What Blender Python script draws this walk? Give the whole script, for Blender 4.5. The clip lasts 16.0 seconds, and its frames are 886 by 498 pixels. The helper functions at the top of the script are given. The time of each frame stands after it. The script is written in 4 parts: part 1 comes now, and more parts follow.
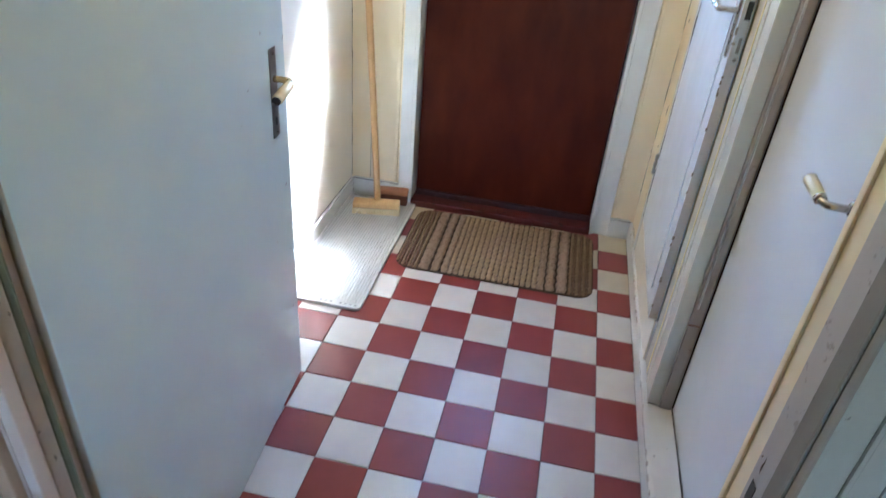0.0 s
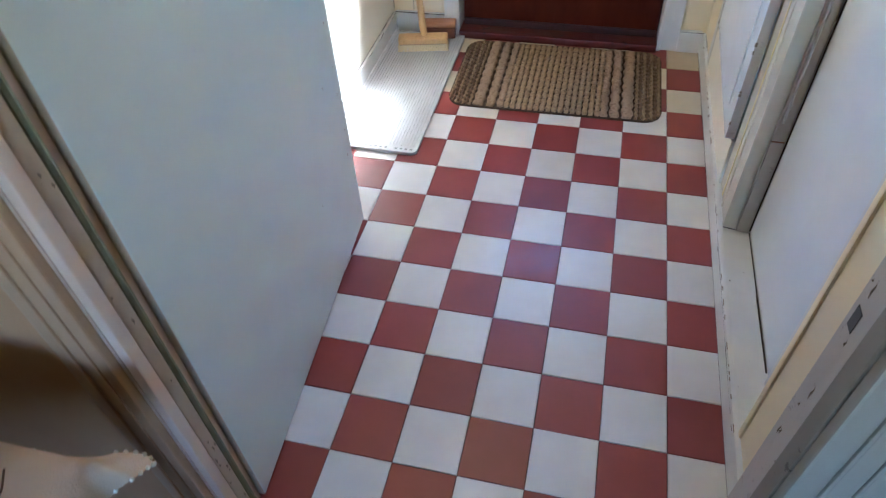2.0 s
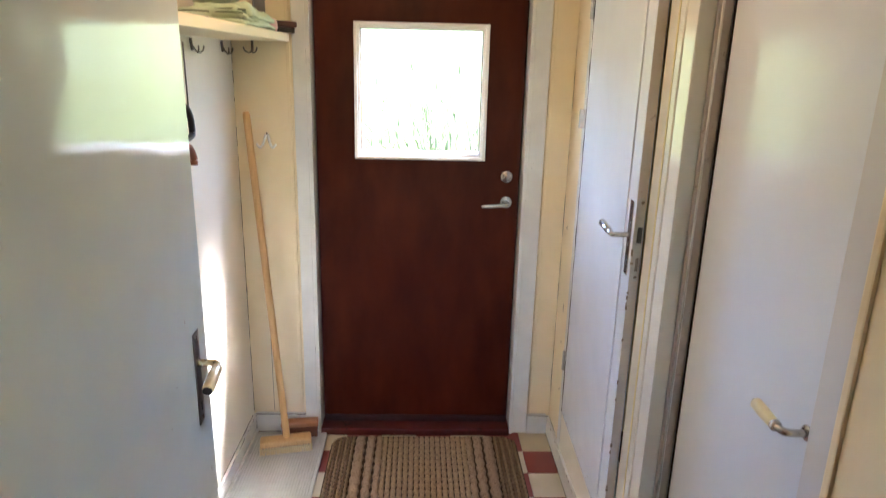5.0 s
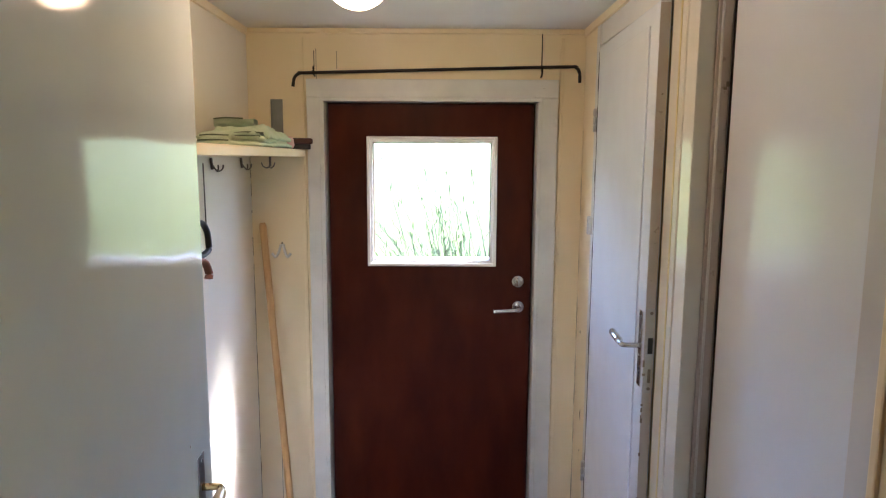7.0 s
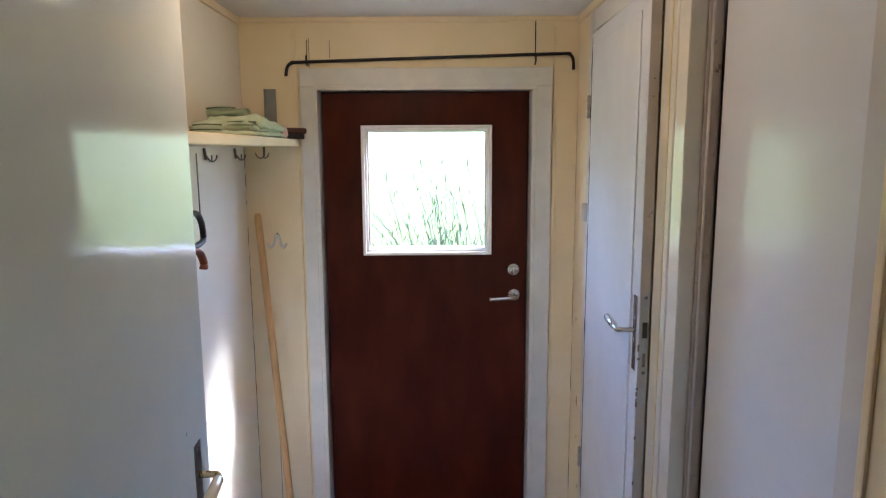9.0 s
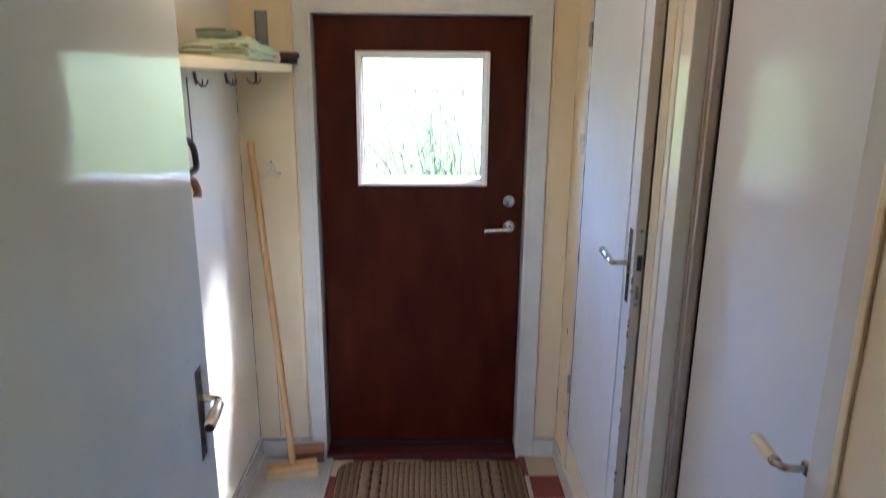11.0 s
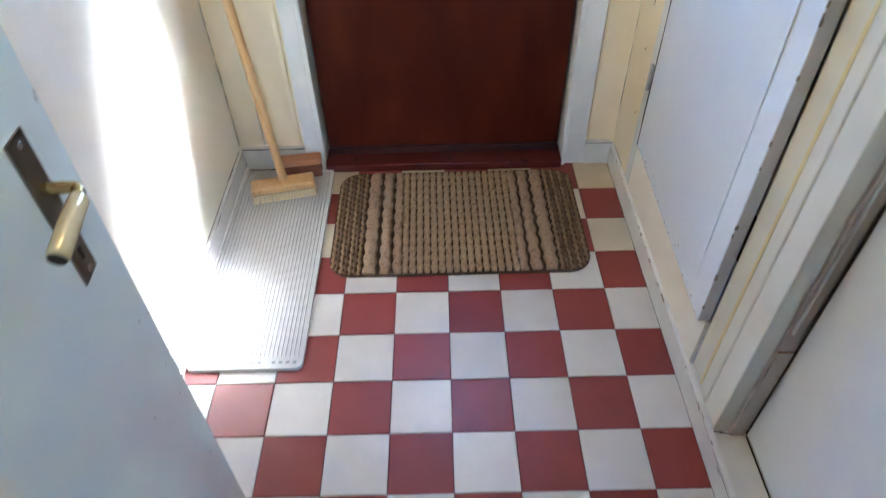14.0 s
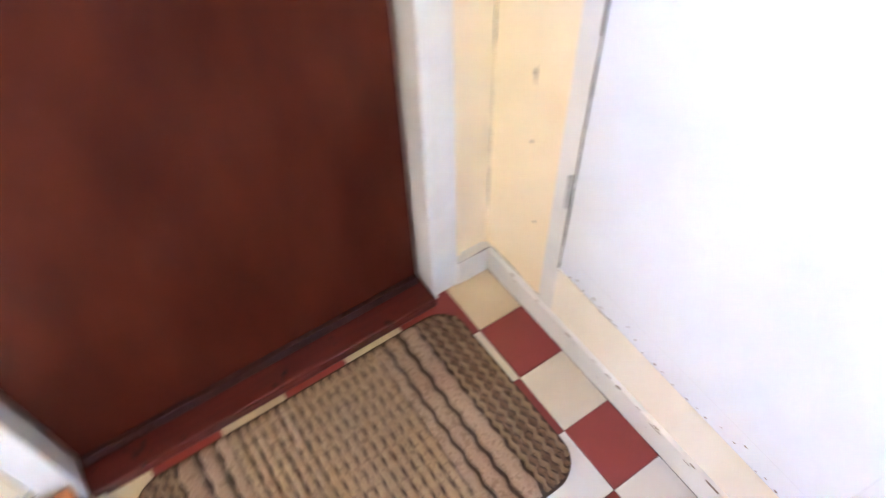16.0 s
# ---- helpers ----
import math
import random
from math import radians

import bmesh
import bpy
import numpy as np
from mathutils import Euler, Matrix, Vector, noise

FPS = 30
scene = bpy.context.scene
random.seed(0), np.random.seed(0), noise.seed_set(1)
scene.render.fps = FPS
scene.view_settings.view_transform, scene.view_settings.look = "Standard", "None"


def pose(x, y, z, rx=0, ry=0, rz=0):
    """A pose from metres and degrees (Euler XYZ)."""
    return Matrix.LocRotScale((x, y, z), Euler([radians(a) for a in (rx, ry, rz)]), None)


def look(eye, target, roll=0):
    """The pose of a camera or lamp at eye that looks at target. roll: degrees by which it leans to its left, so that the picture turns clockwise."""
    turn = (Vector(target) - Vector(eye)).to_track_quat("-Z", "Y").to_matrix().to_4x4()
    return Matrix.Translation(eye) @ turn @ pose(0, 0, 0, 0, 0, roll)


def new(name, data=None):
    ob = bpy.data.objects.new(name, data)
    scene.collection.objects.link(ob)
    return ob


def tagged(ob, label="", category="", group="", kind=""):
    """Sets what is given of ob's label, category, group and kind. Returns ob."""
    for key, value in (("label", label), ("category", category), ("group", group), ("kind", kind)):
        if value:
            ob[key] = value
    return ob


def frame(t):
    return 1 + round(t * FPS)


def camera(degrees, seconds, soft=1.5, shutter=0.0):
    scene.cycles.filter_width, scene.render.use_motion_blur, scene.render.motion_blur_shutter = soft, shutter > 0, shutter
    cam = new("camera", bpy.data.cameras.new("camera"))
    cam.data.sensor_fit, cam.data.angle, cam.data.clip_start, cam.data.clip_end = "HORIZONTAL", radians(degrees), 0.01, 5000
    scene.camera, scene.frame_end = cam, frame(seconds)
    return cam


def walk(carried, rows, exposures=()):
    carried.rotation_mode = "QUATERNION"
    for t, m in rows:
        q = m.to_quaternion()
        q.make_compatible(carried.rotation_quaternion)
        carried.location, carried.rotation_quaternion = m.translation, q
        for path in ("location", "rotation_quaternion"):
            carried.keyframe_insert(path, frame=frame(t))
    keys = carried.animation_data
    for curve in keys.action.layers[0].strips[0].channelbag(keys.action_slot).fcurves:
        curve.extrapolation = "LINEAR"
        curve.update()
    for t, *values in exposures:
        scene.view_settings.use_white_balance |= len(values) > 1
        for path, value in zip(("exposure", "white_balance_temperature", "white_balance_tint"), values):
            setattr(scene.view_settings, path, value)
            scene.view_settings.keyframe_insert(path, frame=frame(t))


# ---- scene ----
cam = camera(68.7, 16.0, shutter=0.4, soft=1.2)
PATH = [
    (0, (0.523, -2.174, 1.542), (0.247, -0.5, 0.484), 5.0),
    (0.5, (0.534, -2.171, 1.526), (0.159, -0.614, 0.329), 0.9),
    (1, (0.544, -2.159, 1.514), (0.13, -0.712, 0.198), -1.7),
    (1.5, (0.534, -2.155, 1.494), (0.106, -0.793, 0.093), -2.2),
    (2, (0.511, -2.118, 1.494), (0.133, -0.782, 0.054), -3.5),
    (2.5, (0.38, -2.077, 1.52), (0.284, -0.628, 0.144), -0.4),
    (3, (0.316, -2.077, 1.54), (0.367, -0.512, 0.296), 1.5),
    (3.5, (0.306, -2.096, 1.563), (0.384, -0.411, 0.488), 2.4),
    (4, (0.323, -2.101, 1.59), (0.397, -0.333, 0.658), 1.9),
    (4.5, (0.361, -2.086, 1.614), (0.405, -0.254, 0.814), 1.6),
    (5, (0.338, -2.088, 1.695), (0.403, -0.167, 1.142), 1.4),
    (7.5, (0.371, -2.093, 1.757), (0.365, -0.112, 1.482), -0.0),
    (8, (0.374, -2.093, 1.747), (0.370, -0.113, 1.460), -0.3),
    (10.5, (0.372, -2.102, 1.742), (0.405, -0.134, 1.388), 0.1),
    (11, (0.360, -2.090, 1.742), (0.398, -0.157, 1.232), 0.5),
    (11.5, (0.288, -2.113, 1.621), (0.357, -0.332, 0.713), 2.8),
    (12, (0.304, -2.061, 1.573), (0.39, -0.443, 0.401), 1.6),
    (12.5, (0.336, -1.877, 1.529), (0.424, -0.342, 0.25), 0.8),
    (13, (0.373, -1.707, 1.514), (0.363, -0.254, 0.139), 1.3),
    (13.5, (0.376, -1.601, 1.516), (0.274, -0.219, 0.074), -1.9),
    (14, (0.308, -1.342, 1.513), (0.31, 0.08, 0.106), -1.2),
    (14.5, (0.247, -1.108, 1.5), (0.367, 0.302, 0.086), 1.9),
    (15, (0.266, -0.806, 1.462), (0.364, 0.570, 0.013), 3.4),
    (15.5, (0.277, -0.504, 1.447), (0.402, 0.822, -0.046), -1.7),
    (16, (0.272, -0.205, 1.408), (0.945, 0.859, -0.145), -2.3),
]
EXPOSURES = [(0, 4.90, 5000, 10), (1.5, 4.97, 5030, 9), (2.5, 4.83, 5020, 10), (3.5, 4.76, 5100, 11), (4, 4.81, 5220, 12), (5, 4.66, 5680, 18), (8, 4.03, 5270, 22), (10.5, 4.05, 5150, 22), (11, 4.13, 5070, 20),
             (11.7, 4.68, 4470, 11), (12.6, 4.93, 4500, 10), (13.3, 4.88, 4850, 8), (14, 4.83, 5120, 10), (14.5, 4.82, 5220, 12), (15.4, 5.25, 5560, 16), (16, 5.93, 5300, 20)]
walk(cam, [(t, look(eye, target, roll)) for t, eye, target, roll in PATH], EXPOSURES)
SKY, SUN_W, LAMP_E = 0.15, 2.2, 1.65

# ---- world, sun, exposure ----
SUN_DIR = Vector((-1.0, -0.88, -1.50)).normalized()
SUN_EL = math.asin(-SUN_DIR.z)
SUN_AZ = math.atan2(-SUN_DIR.x, -SUN_DIR.y)
world = bpy.data.worlds.new("sky")
scene.world = world
world.use_nodes = True
wn = world.node_tree.nodes
sky = wn.new("ShaderNodeTexSky")
sky.sky_type, sky.sun_disc = "NISHITA", False
sky.sun_elevation, sky.sun_rotation = SUN_EL, SUN_AZ
sky.air_density, sky.dust_density, sky.ozone_density = 1.2, 0.6, 2.0
world.node_tree.links.new(sky.outputs[0], wn["Background"].inputs[0])
wn["Background"].inputs[1].default_value = SKY
sun_data = bpy.data.lights.new("sun", "SUN")
sun_data.energy, sun_data.angle, sun_data.color = SUN_W, radians(15.0), (1.0, 0.93, 0.82)
sun = new("sun", sun_data)
sun.matrix_world = look((3, 3, 5), Vector((3, 3, 5)) + SUN_DIR)

# ---- materials ----
def rgb(hexa):
    out = []
    for k in (0, 2, 4):
        c = int(hexa[k:k + 2], 16) / 255
        out.append(c / 12.92 if c <= 0.04045 else ((c + 0.055) / 1.055) ** 2.4)
    return (*out, 1.0)


def mat(name, a, b, scale=8.0, rough=0.5, metal=0.0, bump=0.05, fine=120.0, stretch=(1, 1, 1), vary=0.0, spec=0.5,
        dirt=None, dirt_scale=30.0, dirt_at=0.68, wave=0.0, wave_scale=4.0, coat=0.0, rv=0.08):
    """Two-scale surface: broad stain between a and b, fine grain bump, optional specks of dirt, optional slow waviness."""
    m = bpy.data.materials.new(name)
    m.use_nodes = True
    nt = m.node_tree
    n, l = nt.nodes, nt.links
    bs = n["Principled BSDF"]
    tc = n.new("ShaderNodeTexCoord")
    mp = n.new("ShaderNodeMapping")
    mp.inputs["Scale"].default_value = stretch
    geo = n.new("ShaderNodeNewGeometry")
    l.new(geo.outputs["Position"] if vary >= 0 else tc.outputs["Object"], mp.inputs["Vector"])
    big = n.new("ShaderNodeTexNoise")
    big.inputs["Scale"].default_value, big.inputs["Detail"].default_value = scale, 5
    l.new(mp.outputs[0], big.inputs["Vector"])
    ramp = n.new("ShaderNodeMapRange")
    ramp.inputs["From Min"].default_value, ramp.inputs["From Max"].default_value = 0.22, 0.78
    l.new(big.outputs[0], ramp.inputs[0])
    mix = n.new("ShaderNodeMix")
    mix.data_type = "RGBA"
    mix.inputs[6].default_value, mix.inputs[7].default_value = a, b
    l.new(ramp.outputs[0], mix.inputs[0])
    col = mix.outputs[2]
    small = n.new("ShaderNodeTexNoise")
    small.inputs["Scale"].default_value, small.inputs["Detail"].default_value = fine, 3
    l.new(mp.outputs[0], small.inputs["Vector"])
    if dirt:
        dn = n.new("ShaderNodeTexNoise")
        dn.inputs["Scale"].default_value, dn.inputs["Detail"].default_value, dn.inputs["Roughness"].default_value = dirt_scale, 6, 0.7
        l.new(geo.outputs["Position"], dn.inputs["Vector"])
        dr = n.new("ShaderNodeMapRange")
        dr.inputs["From Min"].default_value, dr.inputs["From Max"].default_value = dirt_at, dirt_at + 0.05
        l.new(dn.outputs[0], dr.inputs[0])
        dm = n.new("ShaderNodeMix")
        dm.data_type = "RGBA"
        dm.inputs[7].default_value = dirt
        l.new(dr.outputs[0], dm.inputs[0])
        l.new(col, dm.inputs[6])
        col = dm.outputs[2]
    if vary > 0:
        oi = n.new("ShaderNodeObjectInfo")
        hs = n.new("ShaderNodeHueSaturation")
        vr = n.new("ShaderNodeMapRange")
        vr.inputs["To Min"].default_value, vr.inputs["To Max"].default_value = 1 - vary, 1 + vary
        l.new(oi.outputs["Random"], vr.inputs[0])
        l.new(vr.outputs[0], hs.inputs["Value"])
        l.new(col, hs.inputs["Color"])
        col = hs.outputs[0]
    l.new(col, bs.inputs["Base Color"])
    rr = n.new("ShaderNodeMapRange")
    rr.inputs["To Min"].default_value, rr.inputs["To Max"].default_value = max(rough - rv, 0.02), min(rough + rv, 1)
    l.new(big.outputs[0], rr.inputs[0])
    l.new(rr.outputs[0], bs.inputs["Roughness"])
    bs.inputs["Metallic"].default_value = metal
    bs.inputs["Specular IOR Level"].default_value = spec
    bs.inputs["Coat Weight"].default_value = coat
    bs.inputs["Coat Roughness"].default_value = 0.08
    bp = n.new("ShaderNodeBump")
    bp.inputs["Strength"].default_value, bp.inputs["Distance"].default_value = bump, 0.004
    l.new(small.outputs[0], bp.inputs["Height"])
    if wave:
        wv = n.new("ShaderNodeTexNoise")
        wv.inputs["Scale"].default_value, wv.inputs["Detail"].default_value = wave_scale, 1
        l.new(geo.outputs["Position"], wv.inputs["Vector"])
        b2 = n.new("ShaderNodeBump")
        b2.inputs["Strength"].default_value, b2.inputs["Distance"].default_value = 1.0, wave
        l.new(wv.outputs[0], b2.inputs["Height"])
        l.new(b2.outputs[0], bp.inputs["Normal"])
    l.new(bp.outputs[0], bs.inputs["Normal"])
    return m


DIRT = rgb("5f5648")
M_WHITE = mat("white_gloss_paint", rgb("dfdfdb"), rgb("e3e2dd"), 2, 0.15, rv=0.04, bump=0.03, fine=60, dirt=DIRT, dirt_scale=26, dirt_at=0.74, wave=0.003, wave_scale=6, spec=0.35)
M_BLUEWHITE = mat("cool_white_door_paint", rgb("dae0e7"), rgb("e1e6ea"), 2, 0.20, rv=0.05, bump=0.03, fine=60, dirt=rgb("7d7a74"), dirt_scale=26, dirt_at=0.75, wave=0.003, wave_scale=6, spec=0.35)
M_NEARCASE = mat("warm_white_casing_paint", rgb("c6c6c4"), rgb("cfcecb"), 3, 0.30, bump=0.05, fine=60)
M_BEAD = mat("white_bead_paint", rgb("ecece8"), rgb("f2f1ec"), 5, 0.3, bump=0.05, fine=80)
M_TRIM = mat("worn_white_trim_paint", rgb("cfcfca"), rgb("e2e1da"), 9, 0.38, bump=0.12, fine=70, dirt=rgb("6a5c48"), dirt_scale=38, dirt_at=0.68)
M_DOORGLOSS = mat("pale_glossy_door_paint", rgb("c8d4d1"), rgb("d1dbd8"), 2, 0.09, bump=0.012, fine=40, wave=0.0042, wave_scale=5.0, spec=0.45, rv=0.03)
M_CREAM = mat("cream_wall_paint", rgb("e6d5aa"), rgb("eee0c0"), 4, 0.42, bump=0.08, fine=50, dirt=rgb("8a7650"), dirt_scale=22, dirt_at=0.74)
M_LEFTWALL = mat("off_white_wall_paint", rgb("e6dfca"), rgb("ede8d8"), 4, 0.34, bump=0.06, fine=50, dirt=rgb("a0957a"), dirt_scale=24, dirt_at=0.73, wave=0.004, wave_scale=5)
M_CEIL = mat("ceiling_paint", rgb("dcdad2"), rgb("e6e4dc"), 3, 0.7, bump=0.08, fine=60)
M_RED = mat("red_brown_stained_door", rgb("341209"), rgb("4f2011"), 5, 0.38, bump=0.05, fine=60, stretch=(2.2, 2.2, 0.8), spec=0.10)
M_REDSILL = mat("dark_red_threshold", rgb("42130d"), rgb("561c14"), 8, 0.42, bump=0.15, fine=80, stretch=(1, 8, 8), dirt=rgb("1c0b08"), dirt_scale=18, dirt_at=0.6)
M_DARKRED = mat("blackened_red", rgb("220a07"), rgb("34110b"), 14, 0.5, bump=0.1, fine=80)
M_TILE_R = mat("red_tile", rgb("7c322c"), rgb("883b34"), 10, 0.36, bump=0.05, fine=260, vary=0.10, dirt=rgb("c9b7ab"), dirt_scale=60, dirt_at=0.78)
M_TILE_W = mat("white_tile", rgb("ccc8c2"), rgb("d8d5cf"), 10, 0.34, bump=0.05, fine=260, vary=0.05, dirt=rgb("9a9288"), dirt_scale=60, dirt_at=0.76)
M_TILE_C = mat("aged_cream_tile", rgb("bfae8e"), rgb("cfbf9f"), 10, 0.38, bump=0.05, fine=260, vary=0.06, dirt=rgb("8a7a5c"), dirt_scale=60, dirt_at=0.72)
M_TILE_W2 = mat("warm_white_tile", rgb("c6bda8"), rgb("d0c8b6"), 10, 0.36, bump=0.05, fine=260, vary=0.05, dirt=rgb("9a8c74"), dirt_scale=60, dirt_at=0.74)
M_GROUT = mat("dark_joint", rgb("4a3c38"), rgb("5c4c46"), 30, 0.8, bump=0.2)
M_STEEL = mat("brushed_steel", rgb("b5b2aa"), rgb("cac7c0"), 40, 0.25, 1.0, bump=0.04, fine=200)
M_DARKSTEEL = mat("tarnished_steel", rgb("6a655e"), rgb("8a837a"), 30, 0.34, 1.0, bump=0.08, fine=160)
M_WORNBRASS = mat("worn_brass", rgb("a48d5e"), rgb("c4b07e"), 30, 0.26, 1.0, bump=0.06, fine=160)
M_IVORY = mat("ivory_grip", rgb("d9cd9c"), rgb("e6dcb4"), 30, 0.32, bump=0.03)
M_IVORYWORN = mat("worn_ivory_grip", rgb("c2b68e"), rgb("dccfa6"), 30, 0.20, 0.25, bump=0.03)
M_PLATE = mat("matt_zinc_plate", rgb("a9a9a6"), rgb("bcbcb8"), 40, 0.42, 0.35, bump=0.05, fine=160)
M_GLOSSCREAM = mat("glossy_cream_paint", rgb("dad6c6"), rgb("e2dfd0"), 4, 0.14, rv=0.04, bump=0.04, fine=60, wave=0.003, wave_scale=7, spec=0.4)
M_BLACK = mat("black_plastic", rgb("161514"), rgb("201f1d"), 20, 0.35, bump=0.04)
M_BLACKIRON = mat("black_iron", rgb("1a1614"), rgb("2c2622"), 30, 0.5, 0.4, bump=0.1)
M_WOOD = mat("broom_beech", rgb("bf9760"), rgb("d6b079"), 10, 0.5, bump=0.1, fine=60, stretch=(10, 10, 1), dirt=rgb("7a5530"), dirt_scale=25, dirt_at=0.68)
M_BRISTLE = mat("cream_bristle", rgb("bfae86"), rgb("d8caa4"), 60, 0.8, bump=0.4, fine=300, stretch=(6, 6, 0.6))
M_HANDBRUSH = mat("orange_brush_wood", rgb("a06a44"), rgb("b68058"), 14, 0.5, bump=0.1, stretch=(1, 8, 8))
M_REDBRISTLE = mat("red_brown_bristle", rgb("5e372c"), rgb("7a4c3c"), 60, 0.85, bump=0.5, fine=300, stretch=(6, 6, 0.6))
M_DARKWOOD = mat("dark_brush_wood", rgb("3c2218"), rgb("522e20"), 12, 0.5, bump=0.1)
M_REDWOOD = mat("brush_redwood", rgb("7b4a30"), rgb("96603f"), 12, 0.5, bump=0.1)
M_TRAY = mat("grey_boot_tray", rgb("b4b5b1"), rgb("c4c5c1"), 12, 0.5, bump=0.06, fine=120, dirt=rgb("77756e"), dirt_scale=20, dirt_at=0.7)
M_MATBASE = mat("mat_backing", rgb("3e3024"), rgb("524132"), 40, 0.9, bump=0.5, fine=300)
M_MATLIGHT = mat("mat_pale_cord", rgb("90775a"), rgb("ab9270"), 60, 0.95, bump=1.0, fine=330, dirt=rgb("7f6950"), dirt_scale=70, dirt_at=0.55)
M_MATROPE = mat("mat_rope", rgb("876f57"), rgb("aa937a"), 70, 0.95, bump=0.5, fine=330, dirt=rgb("826b54"), dirt_scale=70, dirt_at=0.52)
M_MATTAN = mat("mat_tan_cord", rgb("7d6349"), rgb("98805f"), 35, 0.9, bump=0.9, fine=380, dirt=rgb("5e482f"), dirt_scale=120, dirt_at=0.62)
M_MATBROWN = mat("mat_brown_cord", rgb("644c38"), rgb("83694e"), 50, 0.9, bump=0.9, fine=380, dirt=rgb("3b2a1d"), dirt_scale=140, dirt_at=0.58)
M_TOWEL = mat("mint_towel", rgb("bcd0ae"), rgb("d2e0c6"), 25, 0.95, bump=0.7, fine=400)
M_TOWELDARK = mat("towel_stripe", rgb("5f6f58"), rgb("74846a"), 25, 0.95, bump=0.7, fine=400)
M_PINK = mat("pink_cloth", rgb("d2a7a0"), rgb("e2beb6"), 25, 0.9, bump=0.5, fine=300)
M_GREY = mat("grey_metal", rgb("80827f"), rgb("90928f"), 20, 0.5, 0.6, bump=0.05)
M_GREEN = mat("green_weatherstrip", rgb("696b55"), rgb("7a7c64"), 20, 0.7, bump=0.2)
# jamb and stop tones: warmed against bluish room light, right stop darkened for shade
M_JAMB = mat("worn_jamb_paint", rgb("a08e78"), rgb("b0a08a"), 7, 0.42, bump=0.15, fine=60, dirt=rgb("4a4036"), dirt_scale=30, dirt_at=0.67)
M_SHADESTOP = mat("worn_shade_brown_stop_paint", rgb("7d7468"), rgb("8f8679"), 9, 0.5, bump=0.15, fine=60, stretch=(1, 1, 0.3), dirt=rgb("43382c"), dirt_scale=34, dirt_at=0.62)
M_YELLOWED = mat("yellowed_paint", rgb("c8b878"), rgb("d8ca94"), 30, 0.4, bump=0.15, fine=80)
# dirt specks over a base darkened for the dim light on these faces
M_DIRTYSHADE = mat("dirty_shaded_grey_pink_paint", rgb("b2a99f"), rgb("c2b9b0"), 10, 0.42, bump=0.15, fine=70, stretch=(1, 1, 0.3), dirt=rgb("a0958a"), dirt_scale=28, dirt_at=0.60)
# casing and lining: left tones warmed against bluish light, right casing greyed for shade
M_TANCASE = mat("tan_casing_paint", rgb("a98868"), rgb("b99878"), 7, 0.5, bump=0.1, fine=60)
M_SHADECASE = mat("shade_grey_worn_casing_paint", rgb("8f887d"), rgb("9d968b"), 7, 0.5, bump=0.12, fine=60, dirt=rgb("5a5248"), dirt_scale=30, dirt_at=0.66)
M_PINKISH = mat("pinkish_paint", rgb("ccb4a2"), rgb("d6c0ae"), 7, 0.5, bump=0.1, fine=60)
M_PAPER = mat("brown_wallpaper", rgb("b08862"), rgb("bf9872"), 6, 0.8, bump=0.15, fine=140)
M_PLANK = mat("wood_floor", rgb("6b4c30"), rgb("84603e"), 5, 0.45, bump=0.1, fine=60, stretch=(8, 1, 1))
M_CLOTH = mat("white_tablecloth", rgb("bda58c"), rgb("cab39c"), 20, 0.9, bump=0.3, fine=300)
M_CLOTHRED = mat("red_print", rgb("9c2e2a"), rgb("b0413a"), 40, 0.9, bump=0.3, fine=300)
M_CLOTHDARK = mat("brown_print", rgb("4a3328"), rgb("5e4436"), 40, 0.9, bump=0.3, fine=300)
M_LACE = mat("lace_white", rgb("cfc8ba"), rgb("dcd6c8"), 40, 0.9, bump=0.4, fine=300)
M_TABLEWOOD = mat("dark_table_wood", rgb("33211a"), rgb("46302a"), 8, 0.5, bump=0.1)
M_GRASS = mat("lawn", rgb("54641c"), rgb("636f28"), 1.5, 0.9, bump=0.5, fine=30)
M_REED = mat("shrub_leaf", rgb("3a4729"), rgb("566440"), 40, 0.6, bump=0.1)
M_STEM = mat("shrub_stem", rgb("3a3a2c"), rgb("55523e"), 20, 0.8, bump=0.2)
M_GAP = mat("dark_gap", rgb("2a2420"), rgb("3a322c"), 30, 0.9, bump=0.1)
M_CHIP = mat("bare_chip", rgb("75685a"), rgb("908474"), 60, 0.8, bump=0.2)
M_GLASS = bpy.data.materials.new("window_glass")
M_GLASS.use_nodes = True
gn = M_GLASS.node_tree
gp = gn.nodes["Principled BSDF"]
gp.inputs["Transmission Weight"].default_value, gp.inputs["Roughness"].default_value, gp.inputs["IOR"].default_value = 1.0, 0.0, 1.05
M_LAMP = bpy.data.materials.new("lit_opal_glass")
M_LAMP.use_nodes = True
lp = M_LAMP.node_tree.nodes["Principled BSDF"]
lp.inputs["Base Color"].default_value = (0.9, 0.85, 0.75, 1)
lp.inputs["Emission Color"].default_value = (1.0, 0.64, 0.33, 1)
lp.inputs["Emission Strength"].default_value = LAMP_E


# ---- builders ----
def link_mesh(name, bm, material, parent=None, smooth=False):
    me = bpy.data.meshes.new(name)
    bmesh.ops.recalc_face_normals(bm, faces=bm.faces)
    bm.to_mesh(me)
    bm.free()
    if smooth:
        for p in me.polygons:
            p.use_smooth = True
    for mm in material if isinstance(material, (list, tuple)) else (material,):
        me.materials.append(mm)
    ob = new(name, me)
    if parent is not None:
        ob.parent = parent
    return ob


def part(name, bm, material, parent, label="", smooth=False):
    return tagged(link_mesh(name, bm, material, parent, smooth), label)


def thing(name, label, category, at=Matrix.Identity(4), group=""):
    e = new(name)
    e.empty_display_size = 0.05
    e.matrix_world = at
    return tagged(e, label, category, group)


